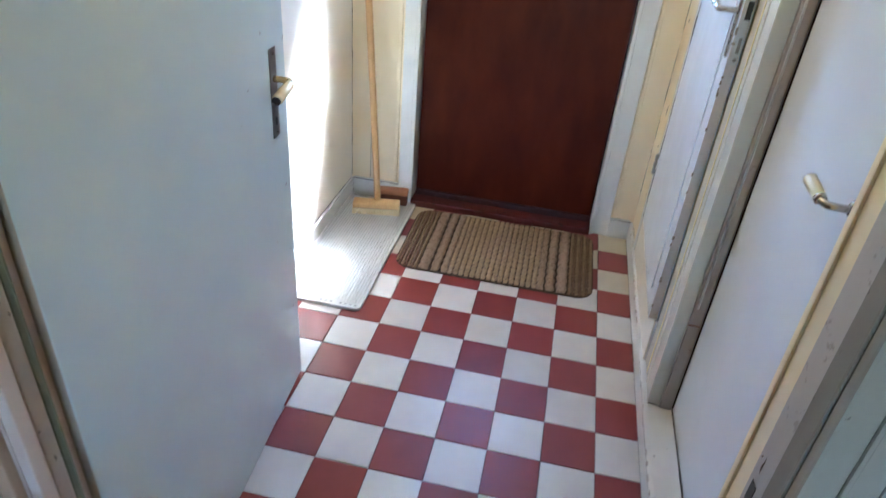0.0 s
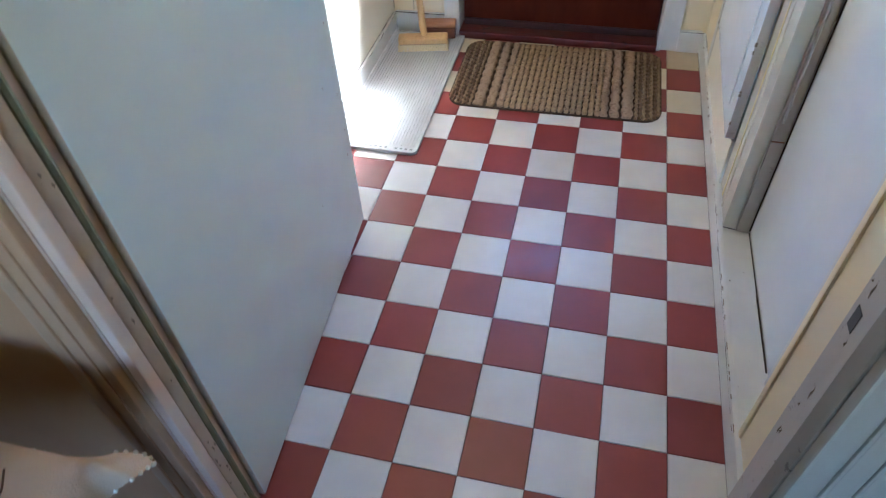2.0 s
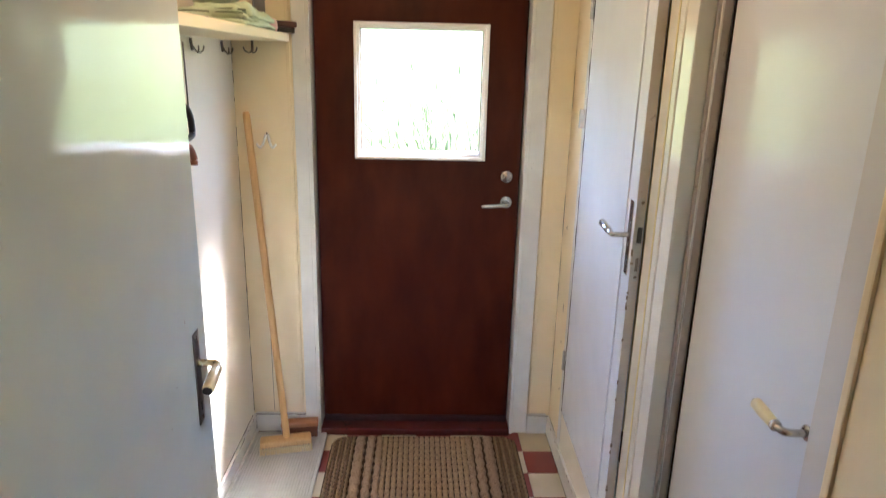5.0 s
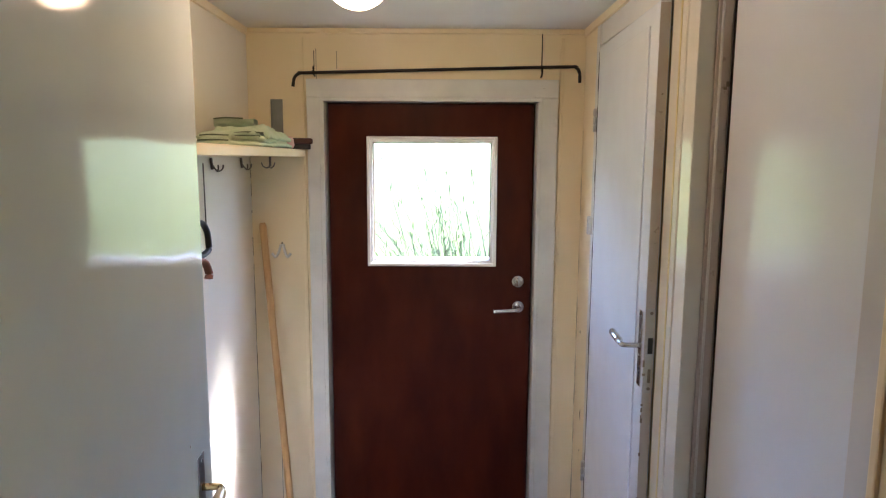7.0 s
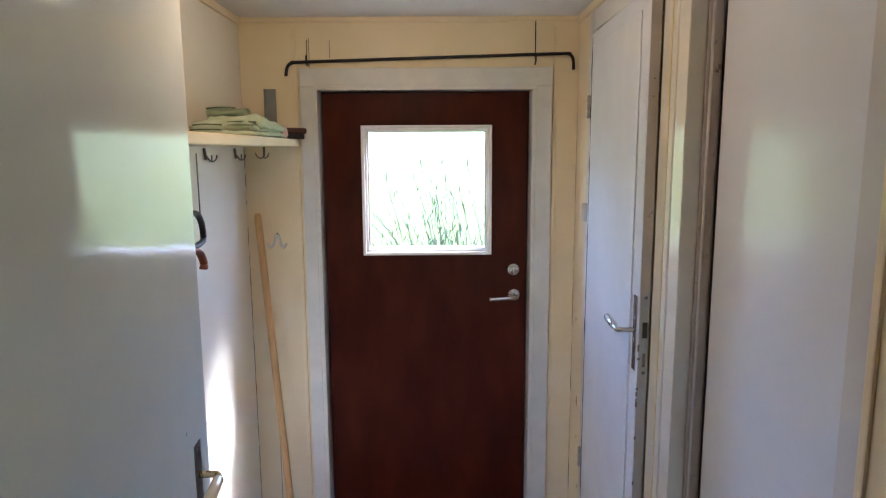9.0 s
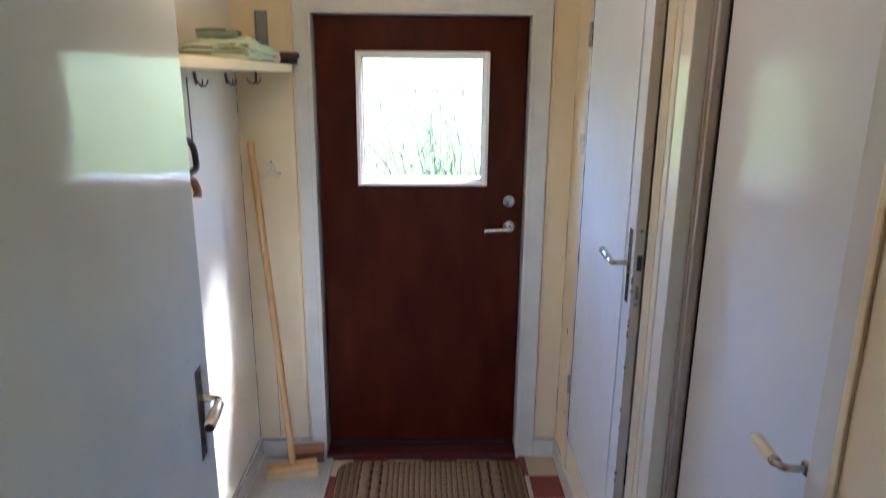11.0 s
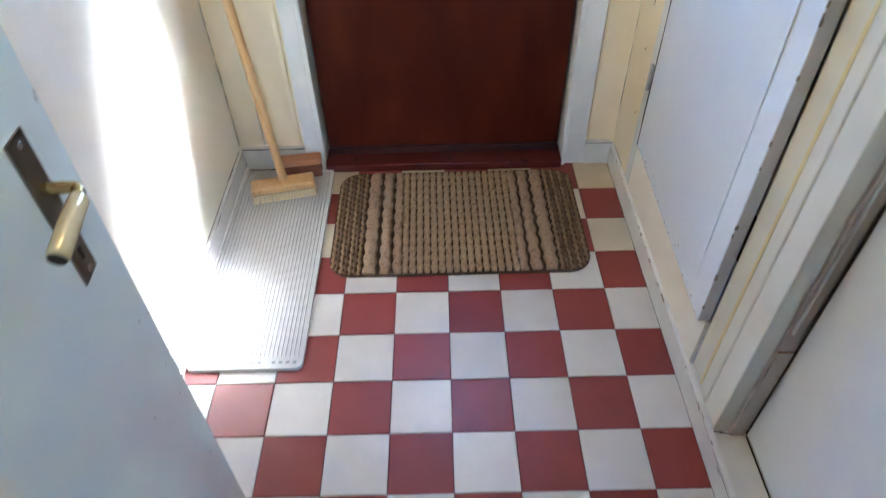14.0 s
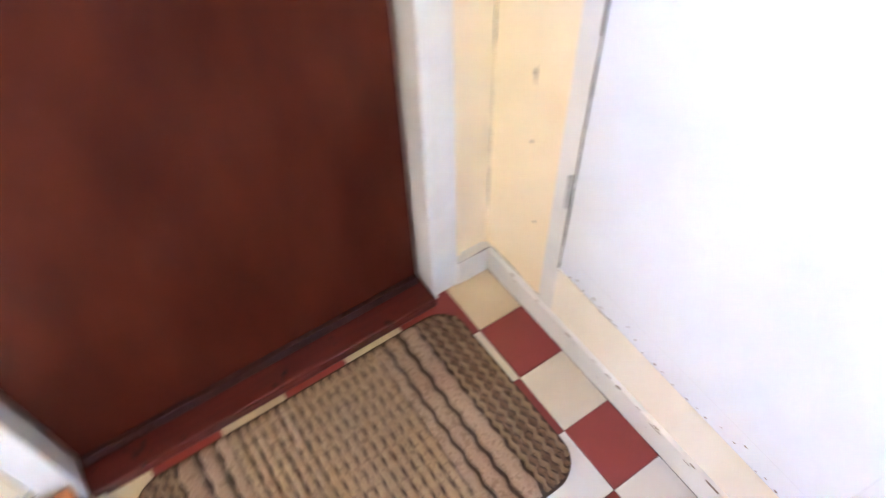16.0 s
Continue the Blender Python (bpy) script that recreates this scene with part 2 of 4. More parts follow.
def box(bm, x0, x1, y0, y1, z0, z1, bevel=0.0, m=None):
    vs = [bm.verts.new((x, y, z)) for x in (x0, x1) for y in (y0, y1) for z in (z0, z1)]
    fs = [bm.faces.new([vs[i] for i in f]) for f in ((0, 1, 3, 2), (4, 6, 7, 5), (0, 4, 5, 1), (2, 3, 7, 6), (0, 2, 6, 4), (1, 5, 7, 3))]
    if bevel:
        es = list({e for f in fs for e in f.edges})
        made = bmesh.ops.bevel(bm, geom=es, offset=bevel, segments=2, affect="EDGES", profile=0.6)
        vs = list({v for f in made["faces"] for v in f.verts} | {v for v in vs if v.is_valid})
    if m is not None:
        bmesh.ops.transform(bm, matrix=m, verts=vs)
    return bm


def slab(x0, x1, y0, y1, z0, z1, bevel=0.0, m=None):
    return box(bmesh.new(), x0, x1, y0, y1, z0, z1, bevel, m)


def tube(bm, pts, radii, seg=12, flat=1.0):
    """A tapered pipe through the points."""
    pts = [Vector(p) for p in pts]
    if not isinstance(radii, (list, tuple)):
        radii = [radii] * len(pts)
    rings = []
    up = Vector((0.013, 0.021, 1.0))
    for k, p in enumerate(pts):
        d = (pts[min(k + 1, len(pts) - 1)] - pts[max(k - 1, 0)]).normalized()
        a = d.cross(up)
        if a.length < 0.1:
            a = d.cross(Vector((0, 1, 0.02)))
        a.normalize()
        b = d.cross(a)
        rings.append([bm.verts.new(p + radii[k] * (math.cos(2 * math.pi * s / seg) * a + flat * math.sin(2 * math.pi * s / seg) * b)) for s in range(seg)])
    for r0, r1 in zip(rings, rings[1:]):
        for s in range(seg):
            bm.faces.new((r0[s], r0[(s + 1) % seg], r1[(s + 1) % seg], r1[s]))
    bm.faces.new(rings[0][::-1])
    bm.faces.new(rings[-1])
    return bm


def curve_pts(ctrl, n=8):
    """A smooth line through control points."""
    c = [Vector(p) for p in ctrl]
    c = [2 * c[0] - c[1], *c, 2 * c[-1] - c[-2]]
    out = []
    for i in range(1, len(c) - 2):
        for k in range(n):
            t = k / n
            p0, p1, p2, p3 = c[i - 1:i + 3]
            out.append(0.5 * (2 * p1 + (p2 - p0) * t + (2 * p0 - 5 * p1 + 4 * p2 - p3) * t * t + (3 * p1 - p0 - 3 * p2 + p3) * t ** 3))
    out.append(c[-2])
    return out


def disc(bm, centre, normal, r, thick, seg=24, bevel=0.0015):
    n = Vector(normal).normalized()
    c = Vector(centre)
    return tube(bm, [c, c + n * (thick - bevel), c + n * thick], [r, r, r - bevel], seg)


def rounded_rect(x0, x1, y0, y1, r, seg=7):
    out = []
    for cx, cy, a0 in ((x1 - r, y1 - r, 0), (x0 + r, y1 - r, 90), (x0 + r, y0 + r, 180), (x1 - r, y0 + r, 270)):
        for k in range(seg + 1):
            a = radians(a0 + 90 * k / seg)
            out.append((cx + r * math.cos(a), cy + r * math.sin(a)))
    return out


def prism(bm, outline, z0, z1):
    lo = [bm.verts.new((x, y, z0)) for x, y in outline]
    hi = [bm.verts.new((x, y, z1)) for x, y in outline]
    n = len(outline)
    for k in range(n):
        bm.faces.new((lo[k], lo[(k + 1) % n], hi[(k + 1) % n], hi[k]))
    bm.faces.new(lo[::-1])
    bm.faces.new(hi)
    return bm


def structure(name, bm, material, label, category, smooth=False):
    return tagged(link_mesh(name, bm, material, None, smooth), label, category, kind="structure")


# ---- plan ----
T = 0.162
XL, XR, YB, YD, YR = -0.44, 0.957, 0.66, -1.588, -1.70
H = 2.28
OP0, OP1, OPT = -0.122, 0.763, 1.988
G0, G1, GZ0, GZ1 = 0.075, 0.575, 1.32, 1.82
JL, JR = -0.125, 0.826

# ---- walls ----
bm = bmesh.new()
for x0, x1, z0, z1 in ((XL - 0.12, OP0 - 0.016, 0, H), (OP1 + 0.016, 1.5, 0, H), (OP0 - 0.016, OP1 + 0.016, OPT + 0.016, H)):
    box(bm, x0, x1, YB, YB + 0.16, z0, z1)
structure("wall_north", bm, M_CREAM, "cream painted board wall around the outer door", "wall")
structure("wall_west", slab(XL - 0.12, XL, YD, YB, 0, H), M_LEFTWALL, "off-white painted side wall of the hallway", "wall")
bm = bmesh.new()
for x0, y0, y1, z0, z1 in ((XR, 0.394, 0.44, 0, H), (XR, -0.348, 0.394, 0, 0.25), (0.970, -0.528, -0.348, 0, H), (XR, -1.09, -0.528, 0, 0.05), (1.034, -1.262, -1.09, 0.064, H), (XR, -1.262, -1.09, 0, 0.05),
                           (XR, -0.348, 0.394, 2.178, H), (XR, -1.09, -0.528, 2.215, H)):
    box(bm, x0, 1.10, y0, y1, z0, z1)
structure("wall_east", bm, M_WHITE, "white painted wall with two closet doors", "wall")
structure("wall_east_far", slab(XR, 1.10, 0.44, YB, 0, H), M_CREAM, "cream painted strip beside the outer door", "wall")
structure("wall_east_end", slab(XR, 1.10, YD, -1.262, 0, H), M_CREAM, "cream painted end of the closet wall", "wall")
structure("closet_wall", slab(1.40, 1.48, YD, YB, -0.1, H), M_CREAM, "plain wall at the back of the closets", "wall")
bm = bmesh.new()
box(bm, -1.7, JL - 0.03, YR, YD, 0, H)
box(bm, JL - 0.03, JL, YR, -1.606, 0, H)
box(bm, JR, 2.4, YR, YD, 0, H)
box(bm, JL, JR, YR, YD, 2.15, H)
structure("wall_south", bm, M_PAPER, "brown papered wall with the inner doorway", "wall")
bm = bmesh.new()
box(bm, XL - 0.12, 1.48, YR, YB + 0.16, H, H + 0.1)
structure("ceiling", bm, M_CEIL, "off-white painted hallway ceiling", "ceiling")
structure("ceiling_room", slab(-1.78, 2.48, -4.6, YR, H, H + 0.1), M_CEIL, "off-white ceiling of the inner room", "ceiling")
bm = bmesh.new()
box(bm, -1.78, -1.7, -4.6, YR, 0, H)
box(bm, 2.4, 2.48, -4.6, YR, 0, H)
structure("wall_room_sides", bm, M_PAPER, "brown papered side walls of the room", "wall")
# unseen wall; its opening is made up and placed to light the doorway
bm = bmesh.new()
for x0, x1, z0, z1 in ((-1.78, 0.15, 0, H), (1.15, 2.48, 0, H), (0.15, 1.15, 0, 0.95), (0.15, 1.15, 1.85, H)):
    box(bm, x0, x1, -4.7, -4.6, z0, z1)
structure("wall_room_south", bm, M_PAPER, "unseen brown papered far wall with an opening added to let daylight in", "wall")
structure("floor_room", slab(-1.78, 2.48, -4.6, -1.66, -0.1, -0.002), M_PLANK, "brown wooden floor of the inner room", "floor")
floor = structure("floor", slab(XL, 1.40, -1.66, YB + 0.1, -0.1, -0.004), M_GROUT, "red and white checkered tile floor", "floor")

# baseboards
def board_run(name, pieces, label):
    b = bmesh.new()
    for p in pieces:
        box(b, *p, 0.004)
    return structure(name, b, M_TRIM, label, "baseboard")


board_run("baseboard_west", [(XL, XL + 0.014, YD, YB, 0, 0.088), (XL, XL + 0.022, YD, YB, 0, 0.02)], "worn white skirting board on the side wall")
board_run("baseboard_east", [(0.942, XR, YD, YB, 0, 0.085)], "chipped white skirting board below the closets")
board_run("baseboard_north", [(XL + 0.014, -0.193, 0.635, YB, 0, 0.094), (0.847, 0.942, 0.632, YB, 0, 0.094)], "white skirting board beside the outer door")
structure("sill_closet", slab(XR, 1.06, -1.262, -0.53, 0.05, 0.064, 0.003), M_TRIM, "chipped white wooden closet sill", "sill")
structure("sill_closet_far", slab(XR - 0.004, XR + 0.0, -0.345, 0.40, 0.085, 0.246), M_LEFTWALL, "cream board below the closet door", "trim")
structure("sill_post", slab(XR, XR + 0.013, -0.528, -0.345, 0, 0.082, 0.003), M_TRIM, "white wooden sill below the closet post", "sill")
structure("trim_cornice", slab(XL, XR, YB - 0.016, YB, H - 0.020, H, 0.004), M_CREAM, "cream ceiling moulding above the outer door", "trim")
bm = bmesh.new()
box(bm, XL, XL + 0.012, YD, YB - 0.016, H - 0.03, H, 0.003)
box(bm, XR - 0.012, XR, YD, YB - 0.016, H - 0.03, H, 0.003)
structure("trim_ceiling_sides", bm, M_CREAM, "cream ceiling moulding on the side walls", "trim")

# casing of the outer door
casing = thing("door_casing", "grey-white painted wooden casing of the outer door", "door frame")
casing["kind"] = "structure"
for nm, b in (("jamb", (OP0 - 0.016, OP0, 0.628, 0.80, 0, OPT)), ("jamb", (OP1, OP1 + 0.016, 0.628, 0.80, 0, OPT)),
              ("head", (OP0 - 0.016, OP1 + 0.016, 0.628, 0.80, OPT, OPT + 0.016))):
    part(nm, slab(*b, 0.003), M_TRIM, casing)
for nm, b in (("side_board", (-0.194, OP0 - 0.016, 0.638, YB, 0, OPT + 0.016)), ("side_board", (OP1 + 0.016, 0.847, 0.638, YB, 0, OPT + 0.016)),
              ("top_board", (-0.194, 0.847, 0.638, YB, OPT + 0.016, 2.078))):
    part(nm, slab(*b, 0.004), M_TRIM, casing)
for b in ((OP0, OP0 + 0.03, 0.732, 0.80, 0.034, OPT), (OP1 - 0.03, OP1, 0.732, 0.80, 0.034, OPT), (OP0 + 0.03, OP1 - 0.03, 0.732, 0.80, OPT - 0.02, OPT)):
    part("stop", slab(*b, 0.002), M_REDSILL, casing, "dark red door stop")
for x0, x1 in ((0.852, 0.868), (-0.222, -0.206)):
    part("cover_strip", slab(x0, x1, 0.652, YB, 0.094, 2.245, 0.003), M_CREAM, casing)

# joints of the wall boards
bm = bmesh.new()
for x, z0, z1 in ((-0.345, 0.10, 0.80), (-0.155, 2.08, 2.20), (-0.07, 2.12, 2.19)):
    box(bm, x, x + 0.002, YB - 0.0015, YB, z0, z1)
z = 0.12
rngw = random.Random(21)
while z < 1.7:
    h = rngw.uniform(0.01, 0.09)
    box(bm, XL - 0.0002, XL + 0.0012, YB - 0.004, YB - 0.0005, z, z + h)
    z += h + rngw.uniform(0.01, 0.16)
y = -0.3
while y < 0.62:
    w = rngw.uniform(0.02, 0.09)
    box(bm, XL - 0.0002, XL + 0.0016, y, y + w, 0.0885, 0.0905)
    y += w + rngw.uniform(0.005, 0.05)
structure("trim_joints", bm, M_CHIP, "thin dark joints between the wall boards", "trim")

# ---- the outer door ----
door = thing("outer_door", "closed red-brown wooden outer door with a square window", "door", pose(OP0, 0.69, 0))
inv = pose(-OP0, -0.69, 0)
bm = bmesh.new()
D0, D1 = OP0 + 0.012, OP1 - 0.012
for x0, x1, z0, z1 in ((D0, G0, 0.035, OPT - 0.006), (G1, D1, 0.035, OPT - 0.006), (G0, G1, 0.035, GZ0), (G0, G1, GZ1, OPT - 0.006)):
    box(bm, x0, x1, 0.69, 0.73, z0, z1)
bmesh.ops.remove_doubles(bm, verts=bm.verts, dist=0.0001)
bm.transform(inv)
part("leaf", bm, M_RED, door)
bm = slab(D0, D1, 0.676, 0.69, 0.036, 0.066, 0.003)
bm.transform(inv)
part("weather_bar", bm, M_DARKRED, door, "nearly black worn weather bar")
for w0, w1, d0 in ((0.002, 0.013, 0.684), (0.013, 0.027, 0.674)):
    for b in ((G0 - w1, G0 - w0, d0, 0.70, GZ0 - w1, GZ1 + w1), (G1 + w0, G1 + w1, d0, 0.70, GZ0 - w1, GZ1 + w1),
              (G0 - w0, G1 + w0, d0, 0.70, GZ0 - w1, GZ0 - w0), (G0 - w0, G1 + w0, d0, 0.70, GZ1 + w0, GZ1 + w1)):
        bm = slab(*b, 0.003)
        bm.transform(inv)
        part("window_bead", bm, M_BEAD, door, "white painted window bead")
bm = slab(G0 - 0.01, G1 + 0.01, 0.7305, 0.79, GZ0 - 0.016, GZ0 - 0.002, 0.003)
bm.transform(inv)
part("window_sill", bm, M_BEAD, door, "white outer window sill")
bm = slab(G0, G1, 0.715, 0.719, GZ0, GZ1)
bm.transform(inv)
pane = part("pane", bm, M_GLASS, door, "clear window pane")
pane.visible_shadow = False
bm = disc(bmesh.new(), (0.699, 0.69, 1.226), (0, -1, 0), 0.026, 0.010)
disc(bm, (0.699, 0.68, 1.226), (0, -1, 0), 0.015, 0.006)
bm.transform(inv)
part("lock_rosette", bm, M_STEEL, door, "round steel lock cylinder", True)
bm = disc(bmesh.new(), (0.702, 0.69, 1.113), (0, -1, 0), 0.026, 0.008)
tube(bm, curve_pts([(0.702, 0.684, 1.113), (0.702, 0.65, 1.113), (0.69, 0.634, 1.111), (0.66, 0.632, 1.108), (0.592, 0.634, 1.103)], 6), 0.0095, 12)
bm.transform(inv)
part("lever_handle", bm, M_STEEL, door, "satin steel lever handle", True)
structure("threshold", slab(OP0, OP1, 0.610, 0.80, 0.0, 0.034, 0.006), M_REDSILL, "worn dark red wooden threshold", "threshold")

# ---- inner door, standing open ----
HX, HY = -0.105, -1.602
ang = math.degrees(math.atan2(-0.653 - HY, -0.172 - HX))
inner = thing("inner_door", "pale glossy painted inner door standing open", "door", pose(HX, HY, 0, 0, 0, ang))
LW = math.hypot(-0.653 - HY, -0.172 - HX)
part("leaf", slab(0, LW, 0, 0.038, 0.012, 2.125, 0.003), M_DOORGLOSS, inner)
part("hinge_edge", slab(-0.0015, 0, 0.001, 0.037, 0.013, 2.124), M_JAMB, inner, "worn tan hinge edge")
part("back_plate", slab(LW - 0.106, LW - 0.065, -0.003, 0, 0.882, 1.105, 0.001), M_DARKSTEEL, inner, "dark steel back plate")
bm = bmesh.new()
tube(bm, curve_pts([(LW - 0.085, 0, 1.03), (LW - 0.085, -0.030, 1.03), (LW - 0.089, -0.043, 1.029), (LW - 0.103, -0.048, 1.027)], 6), [0.008] * 19, 12)
lev = part("lever_handle", bm, M_WORNBRASS, inner, "worn brass neck of the lever", True)
bm = tube(bmesh.new(), [(LW - 0.1, -0.048, 1.027), (LW - 0.105, -0.048, 1.026), (LW - 0.148, -0.048, 1.022), (LW - 0.188, -0.048, 1.017), (LW - 0.193, -0.048, 1.016)], [0.0095, 0.0118, 0.0128, 0.0128, 0.011], 16)
grip = part("grip", bm, M_IVORYWORN, lev, "worn ivory and metal grip", True)
part("end_cap", disc(bmesh.new(), (LW - 0.1928, -0.048, 1.016), (-1, 0, -0.15), 0.0105, 0.002, 16, 0.0005), M_BLACKIRON, lev, "dark end of the grip")
bm = slab(LW - 0.088, LW - 0.082, -0.0045, -0.0028, 0.913, 0.932)
part("keyhole", bm, M_BLACK, inner)
for z in (0.895, 1.092):
    part("screw", disc(bmesh.new(), (LW - 0.085, -0.003, z), (0, -1, 0), 0.0045, 0.0016, 12, 0.0005), M_STEEL, inner)
part("edge_plate", slab(LW - 0.0005, LW + 0.0015, 0.008, 0.030, 0.92, 1.09), M_DARKSTEEL, inner, "steel lock plate on the edge")

chips = bmesh.new()
rngd = random.Random(17)
for k in range(14):
    z = rngd.uniform(0.25, 1.15)
    xx = LW - 0.004 - 0.07 * rngd.random() ** 3 if k < 9 else LW - rngd.uniform(0.12, 0.3)
    h = rngd.uniform(0.003, 0.012)
    tube(chips, [(xx, -0.0001, z), (xx + 0.001, -0.0001, z + h * 0.5), (xx, -0.0001, z + h)], [0.0003, 0.0012, 0.0003], 6)
part("paint_chip", chips, M_CHIP, inner, "small dark chips in the door paint")

# frame of the inner doorway
jamb = thing("doorway_frame", "worn grey-white painted frame of the inner doorway", "door frame")
jamb["kind"] = "structure"
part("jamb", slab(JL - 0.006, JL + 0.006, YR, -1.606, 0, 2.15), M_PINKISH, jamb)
part("jamb", slab(JR - 0.006, JR + 0.006, YR, YD, 0, 2.15), M_DIRTYSHADE, jamb)
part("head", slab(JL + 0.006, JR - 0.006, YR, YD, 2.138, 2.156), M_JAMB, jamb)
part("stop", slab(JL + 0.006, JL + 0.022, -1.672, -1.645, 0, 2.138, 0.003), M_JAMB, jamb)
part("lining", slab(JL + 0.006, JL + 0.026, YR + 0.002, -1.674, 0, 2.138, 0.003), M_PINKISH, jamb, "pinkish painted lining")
part("stop", slab(JR - 0.028, JR - 0.006, YR + 0.001, -1.668, 0, 2.138, 0.003), M_SHADESTOP, jamb)
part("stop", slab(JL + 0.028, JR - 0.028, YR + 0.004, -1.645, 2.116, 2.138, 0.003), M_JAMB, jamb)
part("weatherstrip", tube(bmesh.new(), [(JL + 0.012, -1.634, 0.03), (JL + 0.012, -1.634, 2.13)], 0.0085, 8), M_GREEN, jamb, "grey-green rubber weatherstrip")
# left and right casing differ in colour to carry warm light and shade
for x0, x1, paint in ((JL - 0.085, JL + 0.004, M_TANCASE), (JR - 0.026, JR + 0.085, M_SHADECASE)):
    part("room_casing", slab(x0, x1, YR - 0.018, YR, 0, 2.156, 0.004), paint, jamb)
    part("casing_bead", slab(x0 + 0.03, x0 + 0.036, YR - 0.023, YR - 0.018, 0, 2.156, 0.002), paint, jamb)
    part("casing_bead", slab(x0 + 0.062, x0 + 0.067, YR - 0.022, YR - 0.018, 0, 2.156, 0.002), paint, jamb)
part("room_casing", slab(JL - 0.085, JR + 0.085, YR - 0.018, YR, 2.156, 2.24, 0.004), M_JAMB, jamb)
part("hall_casing", slab(JL - 0.11, JL - 0.03, YD, YD + 0.018, 0, 2.156, 0.004), M_CREAM, jamb)
part("hall_casing", slab(JL - 0.11, JR, YD, YD + 0.018, 2.156, 2.23, 0.004), M_CREAM, jamb)
part("strike_hole", slab(JR - 0.0068, JR - 0.005, -1.613, -1.597, 0.905, 0.938, 0.0008), M_BLACK, jamb, "dark latch hole")
structure("threshold_inner", slab(JL, JR, YR, -1.628, -0.004, 0.006, 0.002), M_PLANK, "worn wooden threshold of the inner doorway", "threshold")

bm = bmesh.new()
rngj = random.Random(3)
for k in range(14):
    z = rngj.uniform(0.3, 1.0)
    h = rngj.uniform(0.004, 0.03)
    yy = rngj.choice((-1.598, -1.612, -1.622, -1.640, -1.655)) + rngj.uniform(-0.006, 0.006)
    tube(bm, [(JR - 0.006, yy, z), (JR - 0.006, yy + 0.001, z + h * 0.4), (JR - 0.006, yy - 0.0005, z + h * 0.7), (JR - 0.006, yy + 0.001, z + h)], [0.0003, 0.0016, 0.0010, 0.0003], 6)
for k in range(16):
    z = rngj.uniform(0.02, 0.35) if k < 10 else rngj.uniform(0.35, 1.1)
    h = rngj.uniform(0.004, 0.02)
    yy = rngj.uniform(-1.668, -1.650)
    tube(bm, [(JL + 0.022, yy, z), (JL + 0.022, yy + 0.001, z + h * 0.5), (JL + 0.022, yy, z + h)], [0.0004, 0.0022, 0.0004], 6)
structure("trim_jamb_chips", bm, M_CHIP, "dark chips in the worn doorway paint", "trim")

# ---- closet doors ----
closet = thing("closet_door", "white painted closet door with a chrome lever, slightly ajar", "door", pose(XR - 0.007, 0.388, 0, 0, 0, -91.6))
LA = 0.732
part("leaf", slab(0, LA, 0, 0.031, 0.257, 2.165, 0.003), M_BLUEWHITE, closet)
part("facing_panel", slab(0.05, LA - 0.075, -0.0045, 0, 0.33, 2.115, 0.002), M_BLUEWHITE, closet)
part("back_plate", slab(LA - 0.045, LA - 0.015, -0.003, 0, 1.118, 1.335, 0.001), M_STEEL, closet, "steel back plate")
bm = tube(bmesh.new(), curve_pts([(LA - 0.03, 0, 1.235), (LA - 0.03, -0.035, 1.235), (LA - 0.036, -0.05, 1.235), (LA - 0.06, -0.052, 1.238)], 6), 0.0075, 12)
lev = part("lever_handle", bm, M_STEEL, closet, "chrome lever handle", True)
bm = tube(bmesh.new(), [(LA - 0.058, -0.052, 1.238), (LA - 0.066, -0.052, 1.239), (LA - 0.145, -0.052, 1.242), (LA - 0.15, -0.052, 1.2425)], [0.007, 0.011, 0.0115, 0.008], 14)
part("grip", bm, M_STEEL, lev, "", True)
part("edge_plate", slab(LA - 0.0005, LA + 0.0015, 0.004, 0.026, 1.105, 1.348), M_PLATE, closet, "steel lock plate with a latch")
for z in (1.118, 1.335):
    part("screw", disc(bmesh.new(), (LA + 0.0015, 0.018, z), (1, 0, 0), 0.005, 0.001, 12, 0.0004), M_DARKSTEEL, closet)
# thin overlay that puts the edge's shade into its colour
part("free_edge", slab(LA, LA + 0.0007, 0.002, 0.028, 0.261, 2.160), M_DIRTYSHADE, closet, "worn grey-pink door edge with shade in its paint")
part("bolt_slot", slab(LA + 0.001, LA + 0.0025, 0.014, 0.022, 1.135, 1.175), M_DARKSTEEL, closet)
part("keyhole", slab(LA - 0.033, LA - 0.027, -0.0042, -0.0028, 1.15, 1.172), M_BLACK, closet)
part("latch", slab(LA, LA + 0.006, 0.011, 0.024, 1.22, 1.265, 0.001), M_BLACK, closet)
for z in (0.50, 1.90):
    bm = bmesh.new()
    for k in range(3):
        z0 = z - 0.042 + 0.029 * k
        tube(bm, [(-0.005, -0.008, z0), (-0.005, -0.008, z0 + 0.002), (-0.005, -0.008, z0 + 0.024), (-0.005, -0.008, z0 + 0.026)], [0.005, 0.0066, 0.0066, 0.005], 12)
    tube(bm, [(-0.005, -0.008, z - 0.042), (-0.005, -0.008, z + 0.044)], 0.004, 8)
    part("hinge", bm, M_PLATE, closet, "painted-over steel hinge", True)

